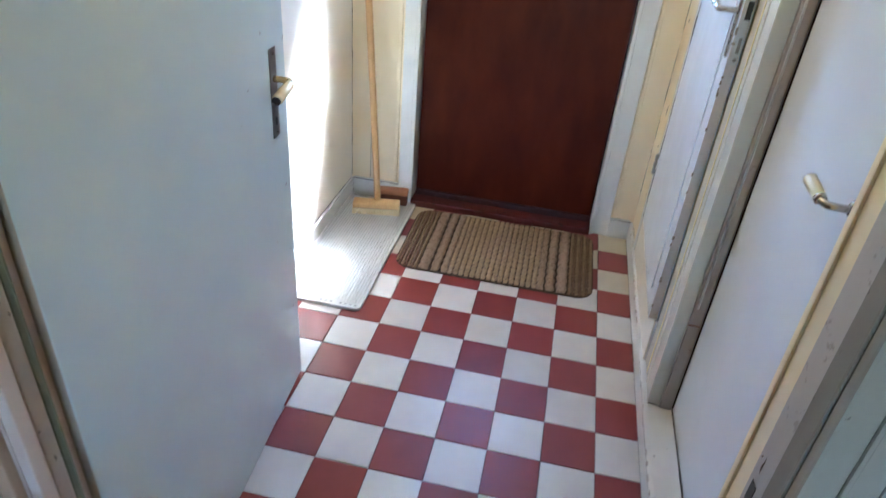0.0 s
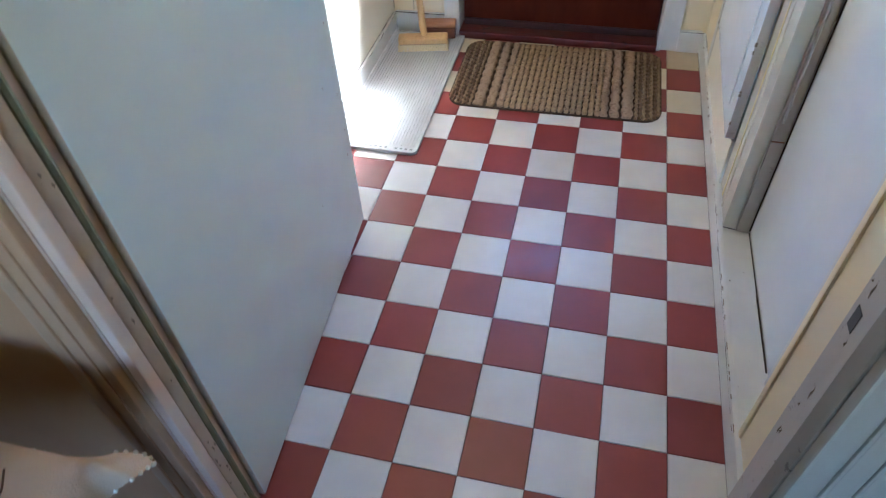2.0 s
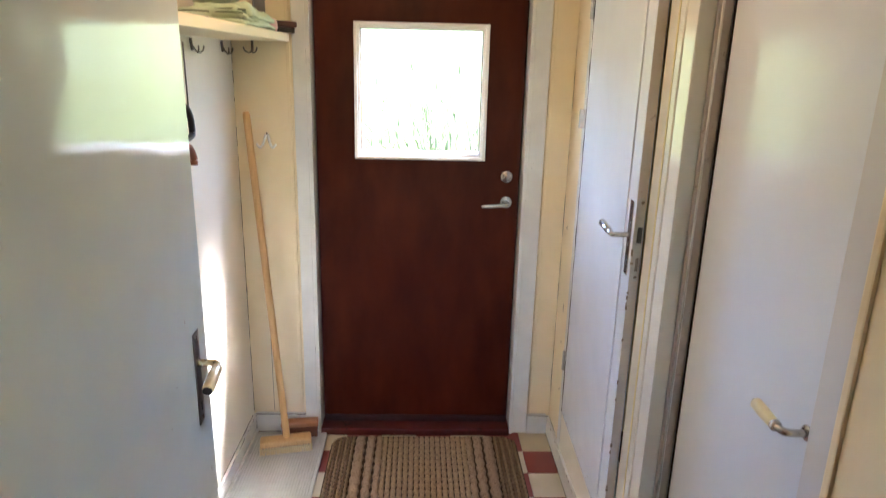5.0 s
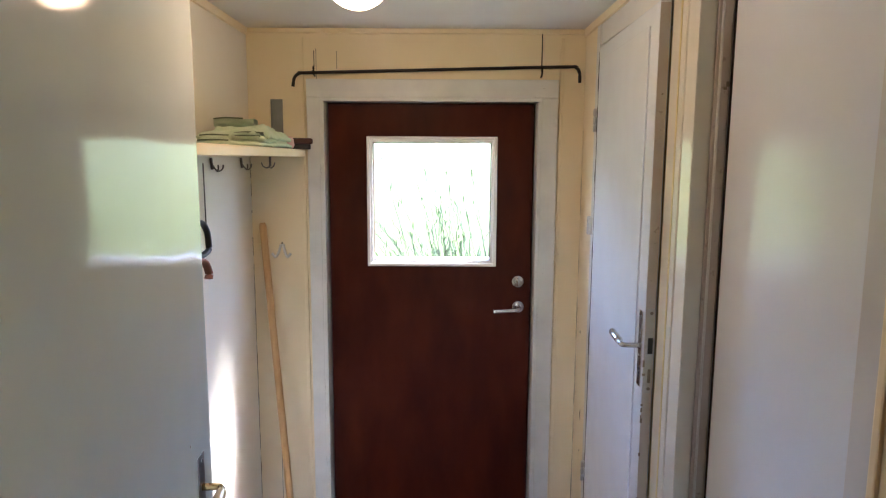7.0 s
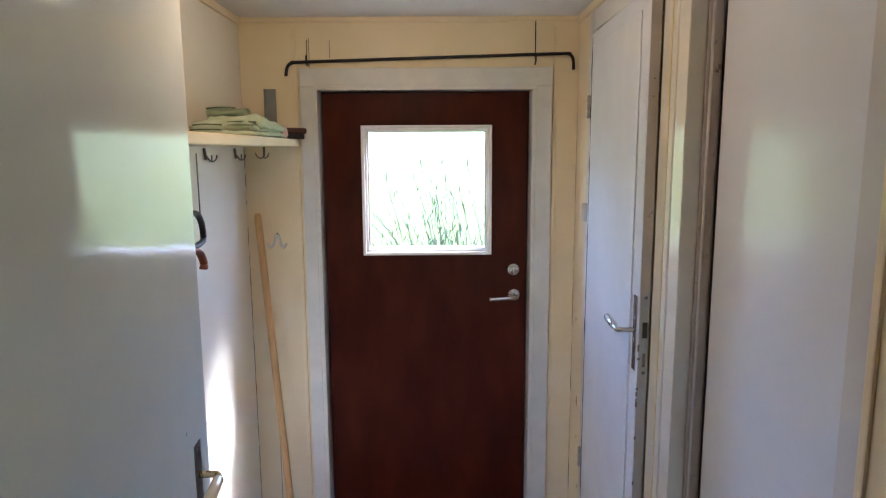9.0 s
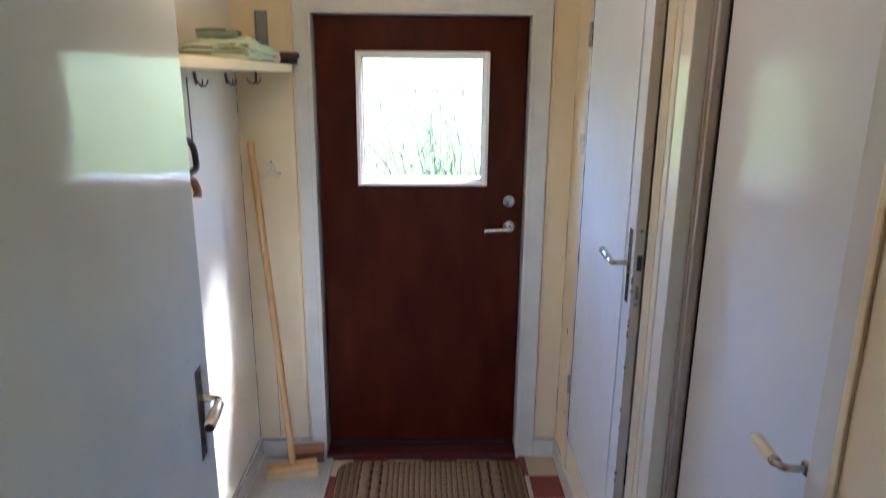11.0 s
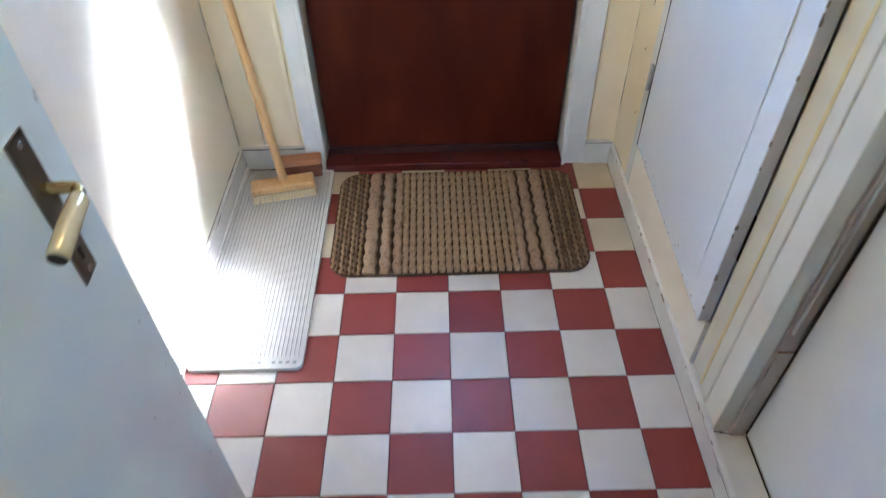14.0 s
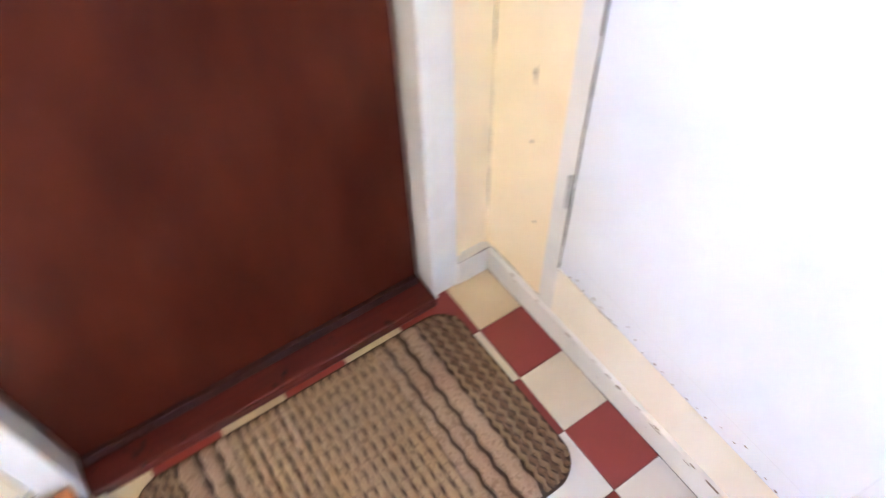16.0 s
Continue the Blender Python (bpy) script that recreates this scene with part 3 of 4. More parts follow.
closet_b = thing("closet_door", "white glossy closet door with an ivory-grip lever handle", "door", pose(1.040, -0.548, 0))
part("leaf", slab(0, 0.034, -0.540, 0, 0.070, 2.21, 0.003), M_BLUEWHITE, closet_b)
bm = disc(bmesh.new(), (0, -0.524, 1.066), (-1, 0, 0), 0.015, 0.004)
tube(bm, curve_pts([(0.0, -0.524, 1.066), (-0.026, -0.524, 1.066), (-0.040, -0.519, 1.066), (-0.046, -0.508, 1.067), (-0.047, -0.503, 1.067)], 6), 0.0072, 12)
lev = part("lever_handle", bm, M_STEEL, closet_b, "chrome neck of the lever", True)
part("collar", tube(bmesh.new(), [(-0.047, -0.506, 1.067), (-0.047, -0.504, 1.067), (-0.047, -0.497, 1.068), (-0.047, -0.495, 1.068)], [0.009, 0.0112, 0.0112, 0.009], 14), M_STEEL, lev, "", True)
bm = tube(bmesh.new(), [(-0.047, -0.497, 1.068), (-0.047, -0.490, 1.068), (-0.047, -0.455, 1.070), (-0.047, -0.428, 1.072), (-0.047, -0.423, 1.072)], [0.0095, 0.0108, 0.0122, 0.0118, 0.008], 14)
part("grip", bm, M_IVORY, lev, "ivory coloured grip", True)
part("end_cap", tube(bmesh.new(), [(-0.047, -0.424, 1.072), (-0.047, -0.419, 1.0725)], [0.0080, 0.006], 12), M_STEEL, lev, "", True)

post = thing("closet_post", "white painted moulded post between the closet doors", "door frame")
post["kind"] = "structure"
part("board", slab(0.963, 0.970, -0.465, -0.350, 0.085, H - 0.03), M_GLOSSCREAM, post)
part("bead", tube(bmesh.new(), [(0.963, -0.460, 0.085), (0.963, -0.460, H - 0.03)], 0.006, 12), M_GLOSSCREAM, post)
part("groove_strip", slab(0.9615, 0.963, -0.418, -0.408, 0.088, H - 0.032), M_YELLOWED, post, "yellowed old paint in the joint")
part("corner_board", slab(0.960, 1.002, -0.536, -0.466, 0.064, H - 0.03, 0.004), M_GLOSSCREAM, post)
part("casing_board", slab(1.002, 1.037, -0.544, -0.5285, 0.400, H - 0.03, 0.003), M_DIRTYSHADE, post, "dirty grey-pink casing board with shade in its paint")
part("plinth_block", slab(1.0, 1.036, -0.549, -0.529, 0.064, 0.400, 0.003), M_DIRTYSHADE, post)
part("plinth_top", slab(1.001, 1.035, -0.548, -0.5445, 0.4003, 0.4025, 0.0005), M_REDWOOD, post, "bare brown top of the plinth")
part("casing_bead", tube(bmesh.new(), [(1.012, -0.544, 0.46), (1.012, -0.544, H - 0.032)], 0.0035, 10), M_TRIM, post, "", True)
part("near_casing", slab(1.030, 1.034, -1.262, -1.09, 0.064, H - 0.03, 0.0015), M_NEARCASE, post, "warm white board beside the closet door")
part("edge_bead", slab(0.951, 0.972, -1.272, -1.254, 0.085, H - 0.03, 0.004), M_CREAM, post)

bm = bmesh.new()
rngc = random.Random(9)
y = -1.25
while y < 0.60:
    w = rngc.uniform(0.006, 0.028) * (1.0 if y < -0.3 else 1.6)
    for k in range(3):
        if rngc.random() < 0.5:
            z = 0.0852 - rngc.choice((0, 0, 0.004, 0.011, 0.02)) * rngc.random()
            yy = y + rngc.uniform(-0.01, 0.01)
            box(bm, 0.9416, 0.9416 + rngc.uniform(0.0008, 0.0022), yy, yy + w * rngc.uniform(0.4, 1), z - rngc.uniform(0.0006, 0.003), z + 0.0003)
    y += w + rngc.uniform(0.01, 0.09)
crack_bm = bmesh.new()
for x0, rad, seed in ((XR - 0.0005, 0.0034, 1), (XR + 0.034, 0.0011, 2), (XR + 0.038, 0.0007, 3)):
    pts, rr = [], []
    for k in range(60):
        v = k / 59
        n1 = noise.noise(Vector((v * 9, seed * 7.3, 0)))
        n2 = noise.noise(Vector((v * 22, seed * 3.1, 4)))
        pts.append((x0 + 0.003 * n1 + 0.0012 * n2, -1.245 + 0.70 * v, 0.0616 if seed > 1 else 0.0640))
        rr.append(max(0.0002, rad * (0.55 + 0.9 * n2 + 0.5 * n1)))
    tube(crack_bm, pts, rr, 6, 0.5)
structure("trim_sill_cracks", crack_bm, M_GAP, "long dark cracks in the paint of the closet sill", "trim")
tagged(structure("trim_peeling", bm, M_CHIP, "peeled bare patches along the skirting board", "trim"), kind="structure")
bm = bmesh.new()
for k in range(26):
    y = 0.37 - 0.70 * k / 26 - rngc.uniform(0, 0.02)
    z = 0.262 + 0.035 * rngc.random() ** 2
    w = rngc.uniform(0.002, 0.009)
    x = XR - 0.007 - (0.388 - y) * 0.0279 - 0.0006
    box(bm, x, x + 0.001, y, y + w, z, z + rngc.uniform(0.0015, 0.004))
for k in range(16):
    z = 0.25 + 0.95 * rngc.random()
    box(bm, 0.9290, 0.9315 + rngc.uniform(0, 0.006), -0.3455, -0.3440, z, z + rngc.uniform(0.003, 0.014))
for x, z, h in ((1.028, 1.925, 0.012), (1.022, 1.918, 0.006)):
    box(bm, x, x + 0.008, -0.5446, -0.5438, z, z + h)
box(bm, 0.944, 0.949, -0.3452, -0.3440, 1.925, 1.929)
structure("trim_door_chips", bm, M_CHIP, "small dark chips along the closet door edges", "trim")
# solid dark strips draw the gap shadow around the near closet door
bm = bmesh.new()
box(bm, 1.0375, 1.0405, -0.80, -0.550, 0.0638, 0.0662)
box(bm, 1.0360, 1.0405, -1.06, -0.80, 0.0638, 0.0662)
box(bm, 1.0372, 1.0402, -0.5495, -0.5445, 0.07, 2.20)
structure("trim_sill_joint_shade", bm, M_GAP, "dark strips standing in for shade in the closet door joint", "trim")
def crack(b, p0, p1, rad, seed, cover=0.0):
    p0, p1 = Vector(p0), Vector(p1)
    n = max(12, int((p1 - p0).length / 0.012))
    side = (p1 - p0).cross(Vector((0.3, 0.5, 0.8))).normalized()
    pts, rr = [], []
    for k in range(n + 1):
        v = k / n
        a = noise.noise(Vector((v * n * 0.16, seed * 7.3, 0)))
        c = noise.noise(Vector((v * n * 0.45, seed * 3.1, 4)))
        pts.append(p0.lerp(p1, v) + side * 0.0005 * a)
        rr.append(max(0.00008, rad * (0.35 + cover + 1.3 * a + 0.7 * c)))
    tube(b, pts, rr, 6)


bm = bmesh.new()
crack(bm, (XL + 0.014, YB - 0.0255, 0.0945), (-0.194, YB - 0.0255, 0.0945), 0.0016, 1, 0.3)
crack(bm, (0.85, YB - 0.0285, 0.0945), (0.945, YB - 0.0285, 0.0945), 0.0014, 2, 0.3)
crack(bm, (XR - 0.0005, -0.30, 0.0855), (XR - 0.0005, 0.63, 0.0855), 0.0016, 3, 0.1)
crack(bm, (0.9418, -1.2, 0.070), (0.9418, -0.40, 0.078), 0.0008, 4)
crack(bm, (OP0 - 0.016, 0.6375, 0.02), (OP0 - 0.016, 0.6375, 1.95), 0.0012, 5)
crack(bm, (OP1 + 0.016, 0.6375, 0.02), (OP1 + 0.016, 0.6375, 1.95), 0.0012, 6)
crack(bm, (-0.194, 0.6585, 0.1), (-0.194, 0.6585, 2.0), 0.0010, 7)
crack(bm, (XR - 0.0005, YB - 0.0005, 0.1), (XR - 0.0005, YB - 0.0005, 1.9), 0.0012, 8)
crack(bm, (XL + 0.0005, YB - 0.0005, 0.1), (XL + 0.0005, YB - 0.0005, 1.3), 0.0016, 14, 0.35)
crack(bm, (XL + 0.0145, 0.6345, 0.005), (XL + 0.0145, 0.6345, 0.092), 0.0016, 15, 0.6)
crack(bm, (XR - 0.0062, 0.3905, 0.26), (XR - 0.0062, 0.3905, 2.15), 0.0016, 16, 0.6)
crack(bm, (XL + 0.0005, 0.0, 0.0895), (XL + 0.0005, 0.63, 0.0895), 0.0018, 17, 0.3)
crack(bm, (XL + 0.016, 0.6345, 0.003), (-0.20, 0.6345, 0.003), 0.0020, 18, 0.5)
crack(bm, (0.9415, -0.2, 0.002), (0.9415, 0.62, 0.002), 0.0012, 19, 0.2)
crack(bm, (0.963, -0.5365, 0.066), (1.034, -0.5495, 0.066), 0.0014, 9, 0.5)
crack(bm, (1.0, -0.5485, 0.07), (1.0, -0.5485, 0.39), 0.0009, 10)
crack(bm, (0.9625, -0.466, 0.09), (0.9625, -0.466, 1.9), 0.0009, 11)
crack(bm, (XR - 0.0045, -0.33, 0.2465), (XR - 0.0045, 0.39, 0.2465), 0.0009, 12)
crack(bm, (XL + 0.0145, -0.4, 0.0885), (XL + 0.0145, 0.63, 0.0885), 0.0012, 13, 0.1)
structure("trim_paint_cracks", bm, M_GAP, "fine dark cracks in the old paint", "trim")
# wall catch and paint chips on the frame board
structure("trim_frame_board", slab(XR - 0.006, XR, 0.392, 0.44, 0.085, H - 0.03, 0.002), M_TRIM, "white hinge board of the closet", "trim")
catch = thing("door_catch", "small white plastic magnet catch on the closet frame", "door catch", pose(XR - 0.006, 0.425, 1.50))
part("body", slab(-0.016, 0, -0.012, 0.012, -0.035, 0.035, 0.003), M_WHITE, catch)
part("screw", disc(bmesh.new(), (-0.016, 0, 0.018), (-1, 0, 0), 0.004, 0.002, 10, 0.0005), M_STEEL, catch)
bm = bmesh.new()
for y, z, h in ((0.532, 0.66, 0.045), (0.535, 0.675, 0.022), (0.525, 0.52, 0.012), (0.58, 1.02, 0.02), (0.49, 0.31, 0.012)):
    tube(bm, [(XR - 0.0002, y, z), (XR - 0.0002, y + 0.002, z + h * 0.4), (XR - 0.0002, y + 0.001, z + h * 0.7), (XR - 0.0002, y + 0.0025, z + h)], [0.0006, 0.0026, 0.0019, 0.0004], 6)
z = 0.28
while z < 2.1:
    h = rngc.uniform(0.01, 0.07)
    if rngc.random() < (0.75 if z > 0.54 else 0.35):
        box(bm, XR - 0.0068, XR - 0.0058, 0.3915, 0.3915 + rngc.uniform(0.001, 0.0035), z, z + h)
    z += h + rngc.uniform(0.0, 0.05)
structure("trim_chips", bm, M_CHIP, "bare chips in the cream paint", "trim")

# ---- ceiling lamp ----
lamp = thing("ceiling_lamp", "lit opal glass globe lamp on the ceiling", "ceiling lamp", pose(0.165, -0.5, 2.184))
bm = bmesh.new()
bmesh.ops.create_uvsphere(bm, u_segments=32, v_segments=18, radius=0.082)
part("globe", bm, M_LAMP, lamp, "glowing opal glass globe", True)
part("mount", tube(bmesh.new(), [(0, 0, 0.070), (0, 0, 0.096)], 0.05, 24), M_WHITE, lamp, "white lamp mount")

# ---- curtain rod over the door ----
rod = thing("curtain_rod", "thin black iron rod with bent ends above the door", "rod", pose(0.33, 0.63, 2.11))
part("bar", tube(bmesh.new(), curve_pts([(-0.575, 0, -0.065), (-0.568, 0, -0.03), (-0.545, 0, -0.012), (-0.50, 0, -0.010), (0, 0, 0.004), (0.53, 0, 0.018), (0.58, 0, 0.016), (0.597, 0, -0.004), (0.60, 0, -0.045)], 6), 0.0065, 10), M_BLACKIRON, rod, "", True)
for x in (-0.49, 0.445):
    part("bracket", tube(bmesh.new(), curve_pts([(x, 0.028, -0.02), (x, 0.006, -0.014), (x, -0.006, 0.0), (x, 0.0, 0.015)], 4), 0.0035, 8), M_BLACKIRON, rod, "", True)
    top = 0.08 if x < 0 else 0.150
    part("wire", tube(bmesh.new(), [(x, 0.016, 0.0), (x, 0.016, top)], 0.0014 if x < 0 else 0.0022, 6), M_BLACKIRON, rod, "thin dark wire")

# ---- shelf with coat hooks ----
shelf = thing("wall_shelf", "cream painted wooden hat shelf with coat hooks", "shelf", pose(XL, 0.1, 1.760))
part("board", slab(0, 0.242, -0.72, 0.515, 0, 0.030, 0.004), M_CREAM, shelf)


def coat_hook(parent, x, y, z, nx, ny):
    b = bmesh.new()
    for s in (-1, 1):
        px, py = -ny * s, nx * s
        tube(b, curve_pts([(x, y, z), (x + nx * 0.014, y + ny * 0.014, z - 0.022), (x + nx * 0.024 + px * 0.009, y + ny * 0.024 + py * 0.009, z - 0.030),
                           (x + nx * 0.032 + px * 0.022, y + ny * 0.032 + py * 0.022, z - 0.022), (x + nx * 0.034 + px * 0.027, y + ny * 0.034 + py * 0.027, z - 0.008)], 5), 0.0026, 8)
    tube(b, [(x, y, z + 0.016), (x + nx * 0.004, y + ny * 0.004, z - 0.024)], 0.005, 8)
    return part("coat_hook", b, M_DARKSTEEL, parent, "bent steel wire coat hook", True)


for yy in (-0.38, 0.08, 0.42):
    coat_hook(shelf, 0.004, yy, -0.022, 1, 0)
coat_hook(shelf, 0.10, 0.50, -0.016, 0, -1)

towel = thing("folded_towel", "folded mint green towel on the hat shelf", "towel", pose(XL + 0.13, 0.19, 1.790))
def soft_slab(w, d, h, seed):
    b = bmesh.new()
    ring = []
    for k in range(9):
        a = math.pi * k / 8
        ring.append((math.sin(a), -math.cos(a)))
    rows = []
    for j, (s, c) in enumerate(ring):
        row = []
        for i in range(28):
            a = 2 * math.pi * i / 28
            ex = math.copysign(abs(math.cos(a)) ** 0.5, math.cos(a)) * (0.86 + 0.14 * s)
            ey = math.copysign(abs(math.sin(a)) ** 0.5, math.sin(a)) * (0.86 + 0.14 * s)
            k = noise.noise(Vector((ex * 2 + seed, ey * 2, c * 1.5)))
            rad = 0.02 if j in (0, 8) else 1.0
            row.append(b.verts.new((ex * w / 2 * rad * (1 + 0.06 * k), ey * d / 2 * rad * (1 + 0.06 * k), h / 2 * (1 + c) * (1 + (0.16 * k if c > -0.5 else 0)))))
        rows.append(row)
    for r0, r1 in zip(rows, rows[1:]):
        for i in range(28):
            b.faces.new((r0[i], r0[(i + 1) % 28], r1[(i + 1) % 28], r1[i]))
    return b


def cloth_layer(w, d, z, drop, seed, nx=26, ny=30, thick=0.009):
    """One folded layer of towelling, rumpled and sagging at its rims."""
    b = bmesh.new()
    top, low = [], []
    for i in range(nx + 1):
        rt, rl = [], []
        for j in range(ny + 1):
            u, v = 2 * i / nx - 1, 2 * j / ny - 1
            rip = noise.noise(Vector((u * 2.1 + seed, v * 2.6, seed * 0.7))) * 0.010 + noise.noise(Vector((u * 6 + seed, v * 7, 3.0))) * 0.003
            rim = max(0.0, max(abs(u), abs(v)) - 0.78) / 0.22
            zz = z + rip * (1 - 0.5 * rim) - drop * rim ** 1.6
            x = u * w / 2 * (1 + 0.05 * noise.noise(Vector((v * 3, seed, 1))))
            y = v * d / 2 * (1 + 0.05 * noise.noise(Vector((u * 3, seed, 5))))
            rt.append(b.verts.new((x, y, zz + thick)))
            rl.append(b.verts.new((x * 0.985, y * 0.985, zz)))
        top.append(rt)
        low.append(rl)
    for i in range(nx):
        for j in range(ny):
            b.faces.new((top[i][j], top[i + 1][j], top[i + 1][j + 1], top[i][j + 1]))
            b.faces.new((low[i][j], low[i][j + 1], low[i + 1][j + 1], low[i + 1][j]))
    for i in range(nx):
        for j in (0, ny):
            b.faces.new((top[i][j], top[i + 1][j], low[i + 1][j], low[i][j]))
    for j in range(ny):
        for i in (0, nx):
            b.faces.new((top[i][j], top[i][j + 1], low[i][j + 1], low[i][j]))
    return b


def towel_roll(x0, x1, y, z, r, seed):
    """A spiral roll of towelling seen from its end, lying along x with an open end."""
    b = bmesh.new()
    rows = []
    for k in range(40):
        a = 2 * math.pi * 2.1 * k / 39
        rr = r * (0.30 + 0.70 * k / 39)
        row = []
        for i in range(9):
            x = x0 + (x1 - x0) * i / 8
            q = 0.004 * noise.noise(Vector((x * 14 + seed, a, 0)))
            row.append(b.verts.new((x, y + 1.35 * (rr + q) * math.cos(a), z + 0.72 * (rr + q) * math.sin(a))))
        rows.append(row)
    for r0, r1 in zip(rows, rows[1:]):
        for i in range(8):
            b.faces.new((r0[i], r0[i + 1], r1[i + 1], r1[i]))
    bmesh.ops.solidify(b, geom=b.faces[:], thickness=0.004)
    return b


for w, d, z, drop, tilt, sd in ((0.215, 0.42, 0.016, 0.013, 0, 1.3), (0.20, 0.40, 0.030, 0.016, 3, 4.1), (0.20, 0.36, 0.046, 0.022, -4, 7.7), (0.19, 0.30, 0.060, 0.034, 8, 9.2)):
    b = cloth_layer(w, d, z, drop, sd)
    b.transform(pose(0.0, 0.0, 0, 0, 0, tilt))
    part("fold", b, M_TOWEL, towel, "", True)
part("rolled_end", towel_roll(0.005, 0.098, -0.178, 0.030, 0.027, 2.0), M_TOWEL, towel, "", True)
part("rolled_end", towel_roll(-0.075, 0.055, -0.09, 0.081, 0.024, 5.0), M_TOWEL, towel, "", True)
for z0, x0, x1, y0 in ((0.020, -0.10, 0.0, -0.208), (0.036, -0.095, 0.0, -0.200)):
    b = tube(bmesh.new(), curve_pts([(x0, y0 + 0.012, z0), (x0 * 0.6, y0 - 0.002, z0 + 0.002), (x1, y0 + 0.002, z0)], 5), 0.0032, 8, 0.7)
    part("stripe", b, M_TOWELDARK, towel, "grey-green woven stripe", True)
for y0, z0, x0 in ((-0.203, 0.032, 0.006), (-0.166, 0.044, 0.006), (-0.115, 0.092, -0.074), (-0.066, 0.090, -0.074)):
    part("stripe", tube(bmesh.new(), curve_pts([(x0, y0, z0), (x0 + 0.045, y0 - 0.003, z0 + 0.003), (x0 + 0.095, y0 + 0.002, z0 + 0.001)], 5), 0.0026, 8), M_TOWELDARK, towel, "grey-green woven stripe", True)
cloth = thing("pink_cloth", "small crumpled pink cloth on the shelf", "cloth", pose(XL + 0.19, 0.43, 1.790))
part("cloth", soft_slab(0.09, 0.09, 0.045, 8), M_PINK, cloth, "", True)
cbrush = thing("clothes_brush", "dark brown wooden clothes brush on the shelf", "brush", pose(XL + 0.20, 0.555, 1.790, 0, 0, 35))
part("body", slab(-0.085, 0.085, -0.022, 0.022, 0.02, 0.045, 0.009), M_DARKWOOD, cbrush)
part("bristles", slab(-0.075, 0.075, -0.018, 0.018, 0, 0.02, 0.003), M_BLACK, cbrush, "black bristles")
ruler = thing("metal_plate", "narrow grey metal plate leaning on the wall", "plate", pose(-0.317, 0.645, 1.790))
part("plate", slab(-0.023, 0.023, 0, 0.006, 0, 0.205, 0.001), M_GREY, ruler)
part("fold", slab(-0.023, -0.019, -0.012, 0, 0, 0.205, 0.001), M_GREY, ruler)
hook_w = thing("wall_hook", "small white double wall hook", "hook", pose(-0.315, YB, 1.36))
b = bmesh.new()
for s in (-1, 1):
    tube(b, curve_pts([(s * 0.004, -0.003, 0.03), (s * 0.014, -0.012, -0.005), (s * 0.026, -0.022, -0.022), (s * 0.04, -0.018, -0.008)], 5), 0.0055, 8)
part("hook", b, M_WHITE, hook_w, "", True)
for x, z in ((0.0, 0.034), (0.012, -0.012)):
    part("screw", disc(bmesh.new(), (x, 0, z), (0, -1, 0), 0.004, 0.003, 10, 0.0005), M_DARKSTEEL, hook_w)
umb = thing("umbrella", "furled umbrella with a black curved handle on the hooks", "umbrella", pose(XL + 0.05, -0.05, 1.437))
part("crook", tube(bmesh.new(), curve_pts([(0, -0.10, 0.10), (0, -0.05, 0.115), (0, 0.0, 0.11), (0.0, 0.035, 0.08), (0.0, 0.045, 0.04), (0.0, 0.04, 0.02), (0.0, -0.01, 0.012), (0, -0.06, 0.012)], 6), 0.010, 12), M_BLACK, umb, "black plastic handle", True)
part("cord", tube(bmesh.new(), [(0, 0.03, 0.09), (-0.012, 0.06, 0.30)], 0.0022, 6), M_DARKSTEEL, umb, "thin grey cord")
hang = thing("coat_hanger", "brown wooden coat hanger on the side wall", "coat hanger", pose(XL + 0.05, -0.12, 1.385))
part("bar", tube(bmesh.new(), curve_pts([(0, -0.26, -0.01), (0, -0.12, 0.04), (0, 0.0, 0.055), (0, 0.07, 0.04), (0, 0.105, 0.0), (0, 0.10, -0.02)], 6), [0.014] * 31, 10, 0.6), M_REDWOOD, hang, "", True)
part("wire_hook", tube(bmesh.new(), curve_pts([(0, 0, 0.05), (0, 0, 0.10), (-0.02, 0, 0.30)], 5), 0.002, 6), M_DARKSTEEL, hang, "", True)

# ---- boot tray ----
tray = thing("boot_tray", "grey ribbed boot tray along the side wall", "tray", pose(0, 0, 0.0, 0, 0, 0))
tray.matrix_world = pose(-0.254, 0.165, 0, 0, 0, 0.0)
TW, TL = 0.163, 0.45
part("base", prism(bmesh.new(), rounded_rect(-TW, TW, -TL, TL, 0.022), 0.0005, 0.009), M_TRAY, tray)
rim = bmesh.new()
outer, inn = rounded_rect(-TW, TW, -TL, TL, 0.022), rounded_rect(-TW + 0.008, TW - 0.008, -TL + 0.008, TL - 0.008, 0.016)
loops = [[rim.verts.new((x, y, z)) for x, y in o] for o, z in ((outer, 0.009), (outer, 0.014), (inn, 0.014), (inn, 0.009))]
for a, b in zip(loops, loops[1:]):
    for k in range(len(a)):
        rim.faces.new((a[k], a[(k + 1) % len(a)], b[(k + 1) % len(a)], b[k]))
part("rim", rim, M_TRAY, tray)
rib0 = None
NR = 25
for k in range(NR):
    x = -TW + 0.018 + (2 * TW - 0.036) * k / (NR - 1)
    if rib0 is None:
        b = bmesh.new()
        tube(b, [(0, -TL + 0.04, 0.0085), (0, -TL + 0.045, 0.0095), (0, TL - 0.02, 0.0095), (0, TL - 0.015, 0.0085)], [0.0012, 0.0020, 0.0020, 0.0012], 8)
        rib0 = part("rib", b, M_TRAY, tray, "", True)
        rib0.location.x = x
    else:
        o = new("rib", rib0.data)
        o.parent = tray
        o.location.x = x
slot0 = None
